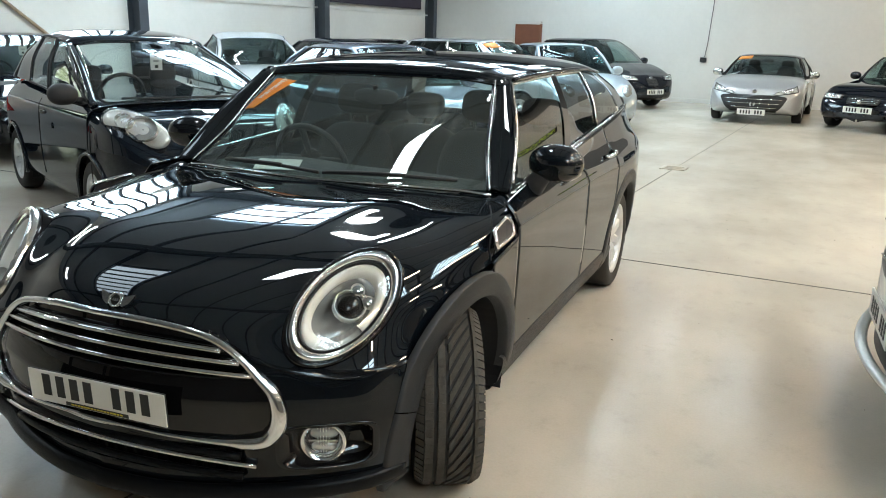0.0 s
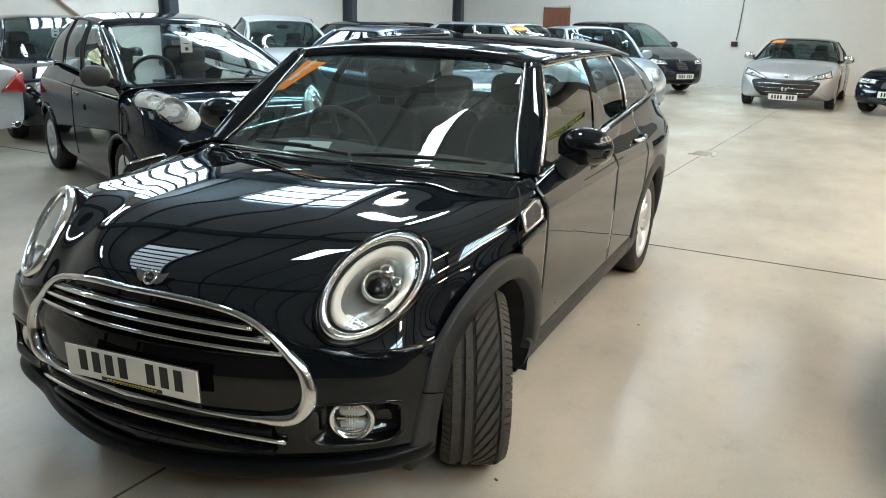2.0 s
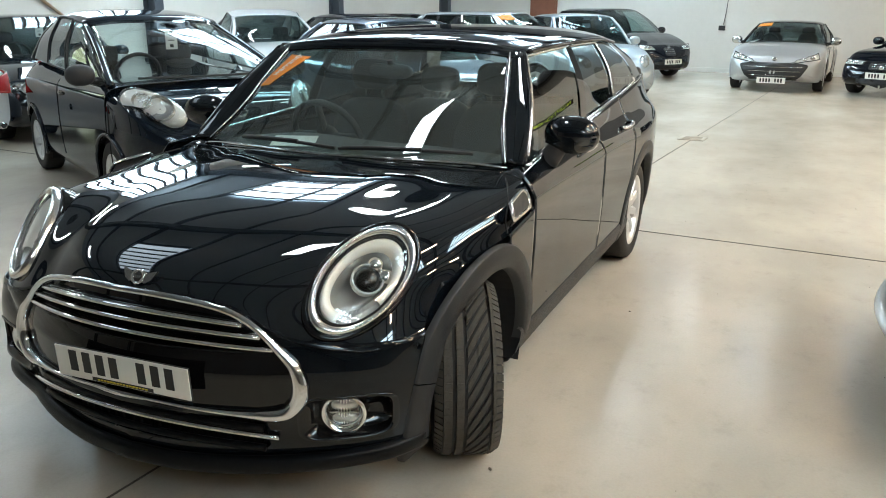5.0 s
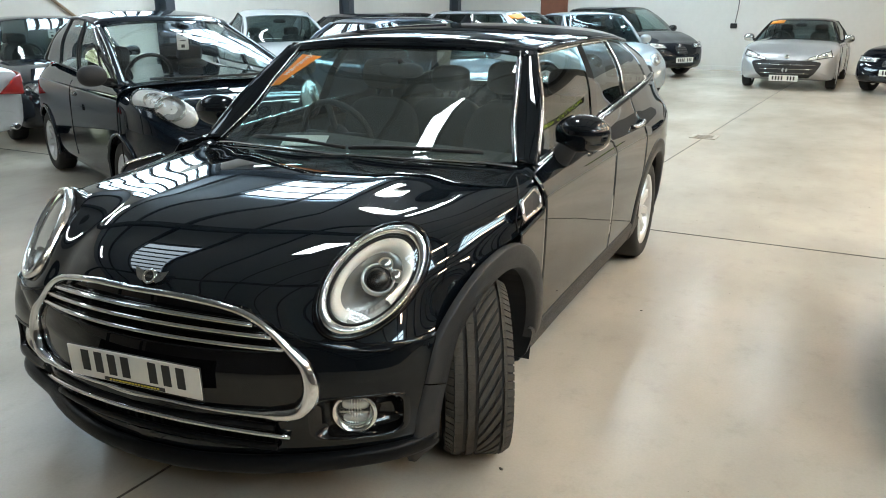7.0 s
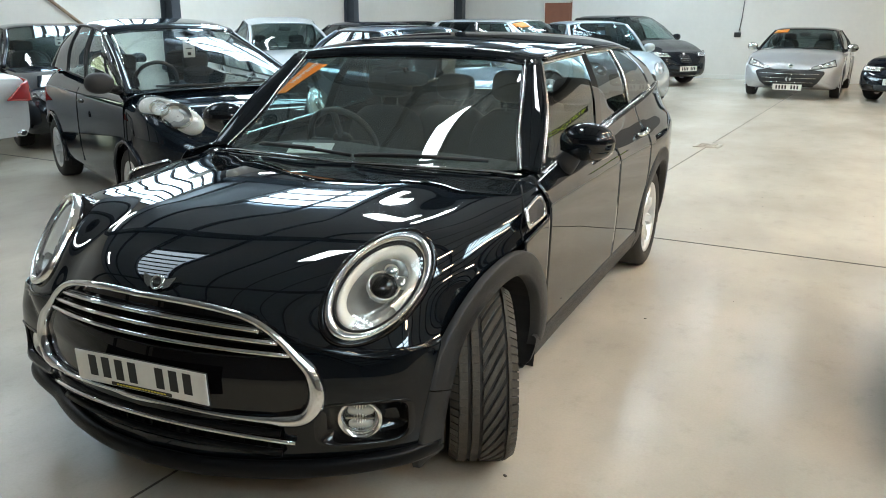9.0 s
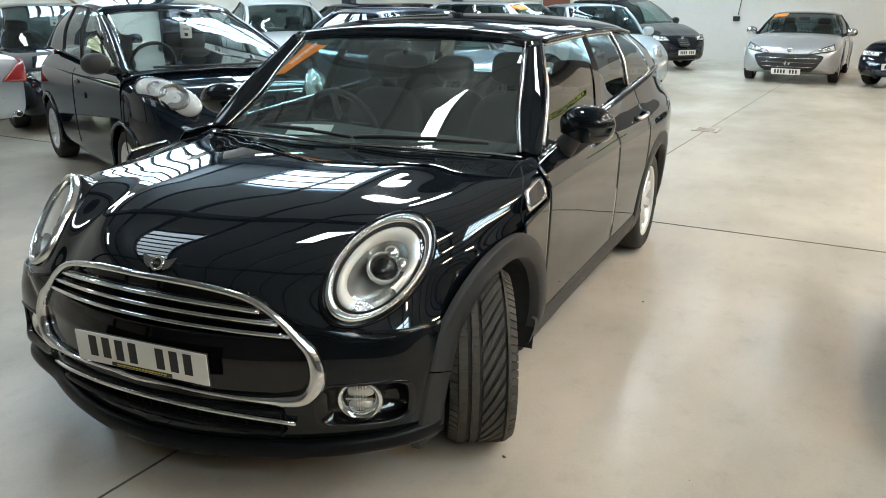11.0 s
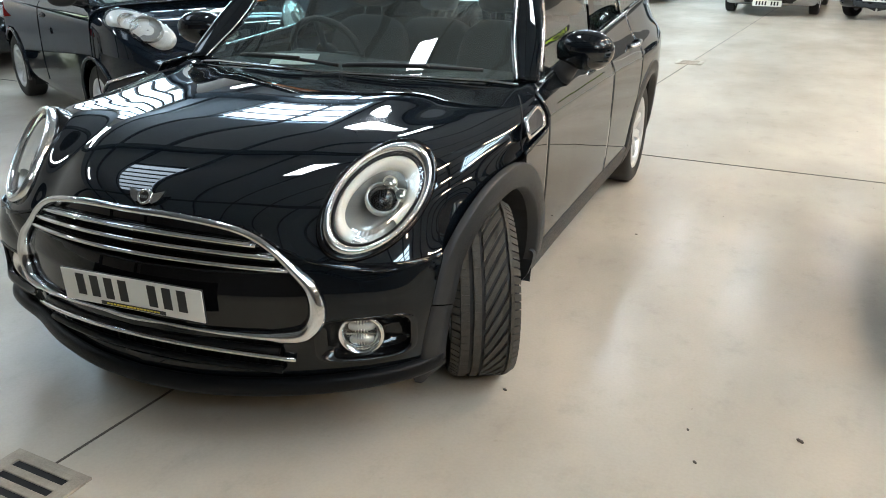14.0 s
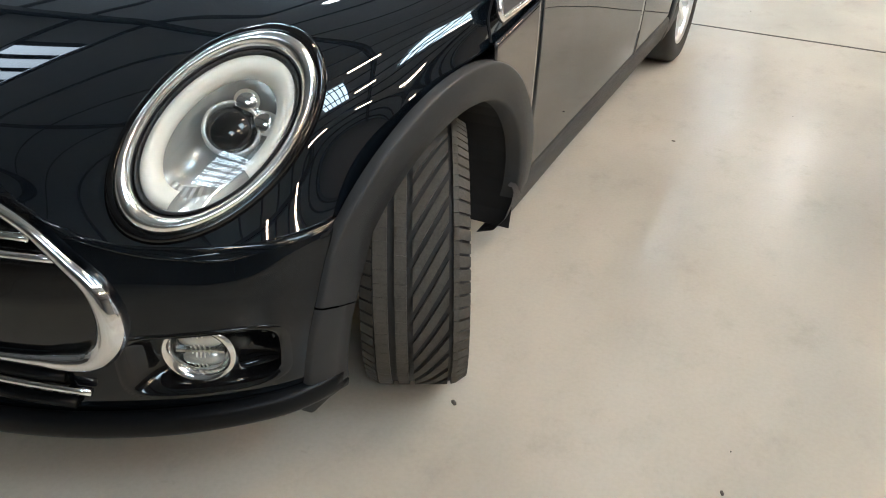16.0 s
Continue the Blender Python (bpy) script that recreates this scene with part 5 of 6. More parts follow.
    tube("rim", [sw @ Vector((0.185 * math.cos(a), 0.185 * math.sin(a), 0)) for a in np.linspace(0, 2 * math.pi, 41)[:-1]], 0.016, M_PLASTIC, stw, "", 8, True, 1.0, (0.1, 0.3, 1))
    for a in (0, math.pi, -math.pi / 2):
        tube("spoke", [sw @ Vector((r * math.cos(a), r * math.sin(a), -0.01)) for r in (0.03, 0.1, 0.18)], 0.016, M_PLASTIC, stw, "", 8)
    ellipsoid("hub", (0.06, 0.055, 0.03), sw, M_PLASTIC, stw)
    for x, y, w, zt in ((-0.37, 2.15, 0.23, 1.1), (0.37, 2.15, 0.23, 1.1), (-0.4, 3.1, 0.26, 1.0), (0.0, 3.1, 0.18, 1.0), (0.4, 3.1, 0.26, 1.0)):
        se = new("seat")
        se.parent = car
        ellipsoid("backrest", (w, 0.08, (zt - 0.45) / 2), Matrix.Translation((x, y + 0.07, (zt + 0.45) / 2)) @ Matrix.Rotation(radians(-14), 4, "X"), M_SEAT, se, "", None, 0.6)
        ellipsoid("headrest", (0.13, 0.05, 0.085), Matrix.Translation((x, y + 0.17, zt + 0.12)) @ Matrix.Rotation(radians(-10), 4, "X"), M_SEAT, se, "", None, 0.6)
        for dx in (-0.05, 0.05):
            tube("headrest_post", [(x + dx, y + 0.15, zt - 0.02), (x + dx, y + 0.165, zt + 0.08)], 0.006, M_CHROME, se)
        ellipsoid("cushion", (w, 0.26, 0.09), Matrix.Translation((x, y - 0.2, 0.52)), M_SEAT, se, "", None, 0.6)
    vm = new("interior_mirror")
    vm.parent = car
    ellipsoid("housing", (0.115, 0.022, 0.036), Matrix.Translation((0.0, 1.80, 1.285)), M_PLASTIC, vm, "", None, 0.7)
    tube("stem", [(0, 1.80, 1.31), (0, 1.79, 1.335)], 0.012, M_PLASTIC, vm)
    # wheels
    fw = wheel(car, Matrix.Translation((0.795, AX_F, AX_Z)) @ Matrix.Rotation(radians(27), 4, "Z"), TYRE, 0.222, 0.222, 5, tread=True)
    front_tread(fw)
    f2 = wheel(car, Matrix.Translation((-0.772, AX_F, AX_Z)) @ Matrix.Rotation(radians(180 + 24), 4, "Z"), TYRE, 0.222, 0.222, 5, tread=True)
    front_tread(f2)
    wheel(car, Matrix.Translation((0.80, AX_R, AX_Z)), TYRE, 0.222, 0.222, 10)
    wheel(car, Matrix.Translation((-0.80, AX_R, AX_Z)) @ Matrix.Rotation(radians(180), 4, "Z"), TYRE, 0.222, 0.222, 10)
    return car


def fuller_corner(car):
    """The nearside front corner stands a little fuller and further forward."""
    turn = Matrix.Translation((-0.642, 0.382, 0.767)) @ Matrix.Rotation(radians(8), 4, "Z") @ Matrix.Translation((0.642, -0.382, -0.767))
    for ob in [o for o in car.children_recursive if o.type == "MESH"]:
        m, chain = ob.matrix_basis.copy(), ob.parent
        if chain.name.startswith("wheel") or ob.name.split("_")[0] in ("grille", "slat", "plate", "lower", "intake"):
            continue
        lamp_ = chain.name.startswith("headlamp")
        while chain and chain != car:
            m, chain = chain.matrix_basis @ m, chain.parent
        inv = m.inverted()
        for v in ob.data.vertices:
            p = m @ v.co
            if p.x > -0.3 or p.y > 1.35:
                continue
            w = 1.0 if lamp_ else ease(0.56 - 0.06 * ease(0.55, 0.68, p.z), 0.80 - 0.12 * ease(0.55, 0.68, p.z), -p.x) * ease(1.35, 0.7, p.y)
            d = Vector((-p.x, p.y, p.z)) - LAMP_C
            a, b, cq, sq = d.dot(LAMP_U), d.dot(LAMP_V), math.cos(LAMP_Q), math.sin(LAMP_Q)
            near = 0.0 if abs(d.dot(LAMP_N)) > 0.2 else 1 - ease(1.1, 2.0, math.hypot((a * cq + b * sq) / LAMP_A, (b * cq - a * sq) / LAMP_B))
            w, near = max(w, near), 1.0 if lamp_ else near
            if w > 0:
                v.co = inv @ (p.lerp(turn @ p, near) + Vector((-0.06, -0.04, 0.0)) * w)


fuller_corner(estate())


# ---- the other parked cars ----
def bar_plate(parent, m):
    pl = new("number_plate")
    pl.parent, pl.matrix_basis = parent, m
    box("backing", (0.52, 0.111, 0.008), Matrix(), M_PLATE, pl)
    for k in (0, 1, 2, 3, 5, 6, 7):
        box("character", (0.03, 0.07, 0.002), Matrix.Translation((-0.215 + 0.0537 * (k + 0.5), 0, 0.005)), M_INK, pl)
    return pl


def car(name, label, spot, heading, colour, L=4.1, W=1.74, H=1.46, wb=2.55, fo=0.8, nose=0.72, cowl=(1.0, 0.95), roof=(1.75, 3.3), tail=(3.85, 0.95), belt=0.93, tyre=0.3, rim=0.19,
        lamp=(0.56, 0.68, 0.16, 0.09, 30), grille=(0.42, 0.10, 0.52), mirror=None, cover=False, top=None, doors=2, deck=False, seats=True, back_lamps=True, plate=0.4, foot=0.26, mirror_y=0.42, bright=None, bowls=None, arch=0.0, tail_lamp=(0.80, 0.12, 0.78, 0.09, 0.07, 0.13), sticker=False, rise=0.02, rnd=0.0, lamp_shape=None, tail_shape=None, panes=None, taper=0.0, clear=False):
    """A parked car: front at y = 0 facing -y. cowl, roof and tail: y and z of the windscreen's foot, the roof's ends, the rear screen's foot."""
    phi = math.atan2(heading[0], -heading[1])
    c = thing(name, label, "car", Matrix.Translation((spot[0], spot[1], 0)) @ Matrix.Rotation(phi, 4, "Z"), "parked cars")
    h = W / 2
    top = top or colour
    ay = (fo, fo + wb)
    ra = tyre + 0.055
    cy, cz = cowl
    ty, tz = tail
    # body as a loft of sections
    st = [(-0.016, 0.02, 0.46, nose - 0.4), (-0.012, 0.34, 0.40, nose - 0.32), (0.0, 0.60, 0.34, nose - 0.24), (0.025, 0.78, 0.27, nose - 0.14), (0.09, 0.885, 0.22, nose - 0.05), (0.22, 0.95, 0.19, nose + 0.01), (0.45, 0.985, 0.18, nose + (cz - nose) * 0.42), (0.75, 1.0, 0.18, nose + (cz - nose) * 0.75),
          (cy, 1.0, 0.18, cz), (cy + 0.3, 1.0, 0.18, belt + 0.02), ((cy + ty) / 2, 1.0, 0.18, belt + 0.01 + 0.4 * (rise - 0.02)), (ty - 0.25, 0.99, 0.19, tz), ((ty + L) / 2, 0.965, 0.22, tz if deck else (tz + 0.75) / 2), (L - 0.07, 0.9, 0.26, tz - 0.06 if deck else 0.78), (L - 0.02, 0.84, 0.3, tz - 0.12 if deck else 0.72), (L, 0.7, 0.4, tz - 0.25 if deck else 0.6), (L + 0.012, 0.36, 0.47, tz - 0.34 if deck else 0.57), (L + 0.016, 0.02, 0.5, tz - 0.4 if deck else 0.56)]
    rows = []
    for k, (y, w, zb, zt) in enumerate(st):
        y += rnd * (0, 0.02, 0.05, 0.10, 0.14, 0.14, 0.09)[k] if k < 7 else 0
        w *= h
        zs = min(zt - 0.06, belt - 0.06)
        mid_ = zb + (zs - zb) * 0.5
        rows.append([(0, y, zb), (w * 0.82, y, zb), (w * 0.95, y, zb + 0.05), (w * 0.985, y, zb + 0.45 * (mid_ - zb)), (w, y, mid_), (w * 0.99, y, zs - 0.25 * (zs - mid_)), (w * 0.955, y, zs), (w * 0.86, y, zs + 0.62 * (zt - zs)), (w * 0.6, y, zt - 0.1 * (zt - zs)), (w * 0.3, y, zt), (0, y, zt + 0.006)])
    g = grid(rows, 110, 44)
    g[:, 0, 0] = 0
    g[:, -1, 0] = 0
    keep = lambda p: not (abs(p[0]) > h * 0.55 and min(math.hypot(p[1] - a, p[2] - tyre) for a in ay) < ra)
    both = np.concatenate([g[:, :0:-1] * [-1, 1, 1], g], 1)
    sheet("body", both, colour, c, "", 0, keep)

    def front(x, z):
        q = g[:30].reshape(-1, 3)
        return q[np.argmin((q[:, 0] - abs(x)) ** 2 + (q[:, 2] - z) ** 2 + 0.02 * q[:, 1])]

    def side(y, z):
        q = g[:, 12:34].reshape(-1, 3)
        return q[np.argmin((q[:, 1] - y) ** 2 + (q[:, 2] - z) ** 2)][0]

    for a in ay:
        for s in (1, -1):
            pts = [(s * (side(a + ra * math.cos(w), tyre + ra * math.sin(w)) + 0.003), a + ra * math.cos(w), tyre + ra * math.sin(w)) for w in np.linspace(-0.25, math.pi + 0.25, 30)]
            tube("arch_lip", pts, 0.016, colour, c, "", 6, False, 1.0, (1, 0, 0))
            v = [(s * x, a + (ra + 0.01) * math.cos(w), max(0.14, tyre + (ra + 0.01) * math.sin(w))) for w in np.linspace(-0.4, math.pi + 0.4, 24) for x in (h * 0.5, h * 0.93)]
            obj("arch_liner", v, [(2 * i, 2 * i + 1, 2 * i + 3, 2 * i + 2) for i in range(23)], M_DARK, c, "", False)
            wheel(c, Matrix.Translation((s * (h - 0.105), a, tyre)) @ Matrix.Rotation(0 if s > 0 else math.pi, 4, "Z"), tyre, 0.185, rim, 7 if cover else 5, M_ALLOY)
    # greenhouse
    xb, xt = h * 0.93, h * 0.70
    rf, rr = roof
    zt = H - 0.02
    ws = grid([[(0, cy, cz), (xb * 0.5, cy + 0.05, cz), (xb * 0.82, cy + 0.6 * foot, cz - 0.01), (xb * 0.95, cy + foot, cz - 0.02)],
               [(0, (cy + rf) / 2 - 0.02, (cz + zt) / 2 + 0.03), (xb * 0.46, (cy + rf) / 2 + 0.01, (cz + zt) / 2 + 0.025), (xb * 0.74, (cy + rf) / 2 + 0.07, (cz + zt) / 2 + 0.01), ((xb + xt) * 0.46, (cy + rf) / 2 + 0.15, (cz + zt) / 2)],
               [(0, rf, zt - 0.01), (xt * 0.52, rf + 0.015, zt - 0.015), (xt * 0.84, rf + 0.05, zt - 0.035), (xt * 0.96, rf + 0.1, zt - 0.06)]], 20, 16)
    wsb = np.concatenate([ws[:, :0:-1] * [-1, 1, 1], ws], 1)
    o = sheet("windscreen", wsb, M_GLASS_C if clear else M_GLASS, c, "")
    o.visible_shadow = False
    if sticker:
        sk = (ws[15:20, 5:16] * [-1, 1, 1]) + [0, -0.006, 0.006]
        sheet("windscreen_sticker", sk, M_ORANGE, c, "orange sticker in the windscreen", 0.002, lambda p: p[2] > zt - 0.18 + 0.15 * (abs(p[0]) - xt * 0.3))
    rs = grid([[(0, rr, zt - 0.015), (xt * 0.5, rr - 0.01, zt - 0.02), (xt * 0.8, rr - 0.04, zt - 0.04), (xt * 0.93, rr - 0.08, zt - 0.07)],
               [(0, (rr + ty) / 2 + 0.03, (zt + tz) / 2 + 0.03), (xt * 0.55, (rr + ty) / 2 + 0.01, (zt + tz) / 2 + 0.02), (xt * 0.9, (rr + ty) / 2 - 0.04, (zt + tz) / 2 + 0.01), (xt * 1.05, (rr + ty) / 2 - 0.1, (zt + tz) / 2)],
               [(0, ty, tz), (xb * 0.5, ty - 0.01, tz), (xb * 0.75, ty - 0.05, tz - 0.01), (xb * 0.9, ty - 0.13, tz - 0.02)]], 16, 12)
    o = sheet("rear_screen", np.concatenate([rs[:, :0:-1] * [-1, 1, 1], rs], 1), M_GLASS_C if clear else M_GLASS_D, c)
    o.visible_shadow = False
    mr_ = (rf + rr) / 2
    rg = grid([[(0, rf - 0.01, zt - 0.012), (xt * 0.52, rf + 0.005, zt - 0.017), (xt * 0.84, rf + 0.04, zt - 0.036), (xt, rf + 0.1, zt - 0.065)],
               [(0, rf + 0.15, zt + 0.012 + 0.5 * arch), (xt * 0.52, rf + 0.16, zt + 0.007 + 0.5 * arch), (xt * 0.86, rf + 0.18, zt - 0.014 + 0.5 * arch), (xt * 1.03, rf + 0.22, zt - 0.05 + 0.5 * arch)],
               [(0, mr_, zt + 0.022 + arch), (xt * 0.52, mr_, zt + 0.017 + arch), (xt * 0.87, mr_, zt - 0.004 + arch), (xt * 1.05, mr_, zt - 0.045 + arch)],
               [(0, rr - 0.2, zt + 0.008 + 0.5 * arch), (xt * 0.52, rr - 0.2, zt + 0.003 + 0.5 * arch), (xt * 0.85, rr - 0.22, zt - 0.016 + 0.5 * arch), (xt * 1.01, rr - 0.24, zt - 0.055 + 0.5 * arch)],
               [(0, rr + 0.01, zt - 0.015), (xt * 0.5, rr, zt - 0.02), (xt * 0.8, rr - 0.03, zt - 0.04), (xt * 0.96, rr - 0.08, zt - 0.072)]], 26, 16)
    sheet("roof", np.concatenate([rg[:, :0:-1] * [-1, 1, 1], rg], 1), top, c, "", 0.02)
    # side windows and pillars
    by0, by1, ty0, ty1 = cy + foot, ty - 0.13, rf + 0.1, rr - 0.08
    rail = rg[:, -1]

    def pane(nm, u0, u1, material, out=0.0):
        gg = []
        u0, u1 = (q if isinstance(q, tuple) else (q, q) for q in (u0, u1))
        for u, w_ in zip(np.linspace(u0[0], u1[0], 12), np.linspace(u0[1], u1[1], 12)):
            yb = by0 + (by1 - by0) * u
            yt_ = ty0 + (ty1 - ty0) * w_
            b = np.array([np.interp(u, [0, 0.08, 0.9, 1], [xb * 0.95, xb * 0.985, xb * 0.985, xb * 0.9]) + out, yb, belt - 0.01 + rise * u])
            k = np.interp(yt_, rail[:, 1], np.arange(len(rail)))
            t = np.array([np.interp(k, np.arange(len(rail)), rail[:, 0]) - 0.004 + out, yt_, np.interp(k, np.arange(len(rail)), rail[:, 2])])
            gg.append(spline([b, (b + t) / 2 + [0.03, 0, 0.01], t], 10))
        gg = np.array(gg)
        for s in (1, -1):
            o_ = sheet(nm, gg, material, c, "", 0, None, s < 0)
            if material in (M_GLASS, M_GLASS_C, M_GLASS_D):
                o_.visible_shadow = False
        return gg

    cuts = panes or [0.03, 0.53, 0.565, 0.90] if doors == 2 else [0.03, 0.40, 0.43, 0.72, 0.75, 0.93]
    for k in range(0, len(cuts), 2):
        gg = pane("side_window", cuts[k], cuts[k + 1], M_GLASS_C if clear else M_GLASS if k == 0 else M_GLASS_D)
        lp = np.vstack([gg[:, 0], gg[-1, 1:], gg[-2::-1, -1], gg[0, -2:0:-1]]) + [0.006, 0, 0]
        for s in (1, -1):
            tube("window_seal", lp * [s, 1, 1], 0.009, M_PLASTIC, c, "", 6, True, 1.0, (1, 0, 0))
        if k:
            pane("pillar", cuts[k - 1], cuts[k], M_GLOSS, 0.004)
    pane("pillar", -0.02, cuts[0], top, 0.004)
    pane("pillar", cuts[-1], 1.02, top, 0.004)
    for s in (1, -1):
        tube("front_pillar", ws[:, -1] * [s, 1, 1] + [s * 0.012, 0, 0], 0.032, top, c, "", 8, False, 0.7)
        tube("rear_pillar", rs[:, -1] * [s, 1, 1] + [s * 0.01, 0, 0], 0.045, top, c, "", 8, False, 0.7)
        # door cuts and handles
        for u in ((0.0, 0.54) if doors == 2 else (0.0, 0.42, 0.76)):
            yb = by0 - 0.1 + (by1 - by0) * u + (0.06 if u else 0)
            tube("shut_line", [(s * (side(yb, z) + 0.001), yb, z) for z in np.linspace(0.3, belt - 0.05, 14)], 0.004, M_DARK, c, "", 4)
        for u in ((0.47,) if doors == 2 else (0.36, 0.68)):
            yb = by0 + (by1 - by0) * u
            ellipsoid("door_handle", (0.022, 0.085, 0.02), Matrix.Translation((s * side(yb, belt - 0.16), yb, belt - 0.15)), colour, c)
        # mirrors
        mm = Matrix.Diagonal((s, 1, 1, 1)) @ Matrix.Translation((h + 0.07, cy + mirror_y, belt + 0.06))
        dm = new("door_mirror")
        dm.parent = c
        ellipsoid("housing", (0.105, 0.075, 0.078), mm, mirror or colour, dm, "", 0.5, 0.85)
        tube("foot", [mm @ Vector(p) for p in ((-0.17, 0.02, -0.06), (-0.12, 0.015, -0.05), (-0.05, 0.0, -0.03))], 0.03, M_PLASTIC, dm)
        # tail lamps
        if tail_shape:
            (ax, az), (bx, bz), (ex, ez), (dx, dz) = tail_shape
            pts = np.zeros((9, 13, 3))
            for i_, b_ in enumerate(np.linspace(0, 1, 9)):
                for j_, a_ in enumerate(np.linspace(0, 1, 13)):
                    x_, z_ = (1 - b_) * ((1 - a_) * ax + a_ * bx) + b_ * ((1 - a_) * dx + a_ * ex), (1 - b_) * ((1 - a_) * az + a_ * bz) + b_ * ((1 - a_) * dz + a_ * ez)
                    q_ = g[70:].reshape(-1, 3)
                    q_ = q_[np.argmin((q_[:, 0] - x_) ** 2 + (q_[:, 2] - z_) ** 2 - 0.02 * q_[:, 1])]
                    pts[i_, j_] = q_[0] + 0.012, q_[1] + 0.02, z_
            sheet("tail_lamp", pts, M_RED, c, "red wraparound tail lamp", 0.02, None, s > 0)
        elif back_lamps:
            tx, tb, tl_z, t1, t2, t3 = tail_lamp
            ellipsoid("tail_lamp", (t1, t2, t3), Matrix.Translation((s * h * tx, L - tb, tl_z)), M_RED, c, "red tail lamp", None, 0.7)
        # headlamps
        lx, lz, lw, lh, ang = lamp
        fp = front(lx * h / 0.85, lz)
        lm = Matrix.Diagonal((s, 1, 1, 1)) @ Matrix.Translation((fp[0], fp[1] + 0.03, lz)) @ Matrix.Rotation(radians(48), 4, "Z") @ Matrix.Rotation(radians(-34), 4, "X") @ Matrix.Rotation(radians(-ang), 4, "Y")
        hl = new("headlamp")
        hl.parent = c
        if lamp_shape:
            # a swept lamp laid on the bodywork: inner low, outer low, outer high, inner high
            (ax, az), (bx, bz), (ex, ez), (dx, dz) = lamp_shape
            lay = {}
            for nm, lift in (("housing", 0.006), ("lens", 0.016)):
                pts = []
                for b_ in np.linspace(0, 1, 7):
                    row = []
                    for a_ in np.linspace(0, 1, 15):
                        x_, z_ = (1 - b_) * ((1 - a_) * ax + a_ * bx) + b_ * ((1 - a_) * dx + a_ * ex), (1 - b_) * ((1 - a_) * az + a_ * bz) + b_ * ((1 - a_) * dz + a_ * ez)
                        q_ = front(x_, z_)
                        row.append((q_[0] + 0.6 * lift, q_[1] - lift, z_ + 0.4 * lift))
                    pts.append(spline(row, 20))
                lay[nm] = np.array(pts)
                o_ = sheet(nm, lay[nm], M_BOWL if nm == "housing" else M_LENS, hl, "", 0.004, None, s < 0)
                o_.visible_shadow = nm == "housing"
            for a_ in (8, 13):
                bowl = Vector(lay["housing"][3, a_] * [s, 1, 1])
                ellipsoid("reflector", (0.045, 0.03, 0.035), Matrix.Translation(bowl), M_CHROME, hl)
            edge_ = np.vstack([lay["housing"][0], lay["housing"][1:, -1], lay["housing"][-1, -2::-1], lay["housing"][-2:0:-1, 0]]) * [s, 1, 1]
            tube("seal", edge_, 0.008, M_PLASTIC, hl, "", 6, True)
            continue
        ellipsoid("housing", (lw * 0.97, 0.055, lh * 0.95), lm @ Matrix.Translation((0, 0.012, 0)), bright or M_REFL, hl, "", None, 0.85)
        for dx, rs_ in (bowls or ((-0.4, 0.62), (0.34, 0.62))):
            lr = lh * rs_
            revolve("reflector", [(0.0, -0.004), (lr * 0.3, 0.003), (lr * 0.45, -0.001), (lr * 0.7, 0.002), (lr * 0.95, 0.009), (lr * 1.02, 0.006), (lr * 1.06, -0.03)], lm @ Matrix.Translation((dx * lw, -0.042 + 0.04 * dx * dx, 0)) @ Matrix.Diagonal((1.35, 1, 1, 1)) @ Matrix.Rotation(radians(90), 4, "Z"), M_REFL, hl, n=14)
            for pl in hl.children[-1].data.polygons:
                pl.use_smooth = False
        o_ = ellipsoid("lens", (lw, 0.075, lh), lm, M_LENS, hl, "", None, 0.85)
        o_.visible_shadow = False
    # wipers
    for x0, x1 in ((-0.5, 0.02), (0.0, 0.5)):
        tube("wiper", [(x, cy + 0.055 + 0.16 * (abs(x) / xb) ** 2, cz + 0.022) for x in np.linspace(x0, x1, 10)], 0.01, M_PLASTIC, c, "", 6)
    # front: grille, intake, plate
    gw, gh, gz = grille
    if gw:
        gg = []
        for w_ in np.linspace(-0.995, 0.995, 15):
            half, z = gw * (1 - taper * (0.5 - w_ / 2)) * (1 - abs(w_) ** 6) ** (1 / 6), gz + gh * w_
            gg.append([(x, front(x, z)[1] - 0.008, z) for x in np.linspace(-half, half, 31)])
        sheet("grille", np.array(gg), M_PLASTIC, c, "black grille", 0.01)
        for k in (-0.5, 0, 0.5):
            tube("grille_bar", [(x, front(x, gz + k * gh)[1] - 0.016, gz + k * gh) for x in np.linspace(-gw * (0.88 - taper * (0.5 - k / 2)), gw * (0.88 - taper * (0.5 - k / 2)), 15)], 0.006, M_SATIN, c, "", 6)
    gg = np.array([[(x, front(x, z)[1] - 0.005, z) for x in np.linspace(-h * 0.5, h * 0.5, 15)] for z in np.linspace(0.24, 0.34, 5)])
    sheet("lower_intake", gg, M_PLASTIC, c, "", 0.01)
    bar_plate(c, Matrix.Translation((0, front(0, plate)[1] - 0.03, plate)) @ Matrix.Rotation(radians(90), 4, "X"))
    ellipsoid("emblem", (0.045, 0.012, 0.04), Matrix.Translation((0, front(0, nose - 0.1)[1] - 0.012, nose - 0.09)), M_CHROME, c, "plain chrome emblem")
    # cabin
    obj("cabin_floor", [(x, y, 0.45) for x, y in ((-h * 0.8, cy + 0.2), (h * 0.8, cy + 0.2), (h * 0.8, ty - 0.3), (-h * 0.8, ty - 0.3))], [(0, 1, 2, 3)], M_SEAT, c, "", False)
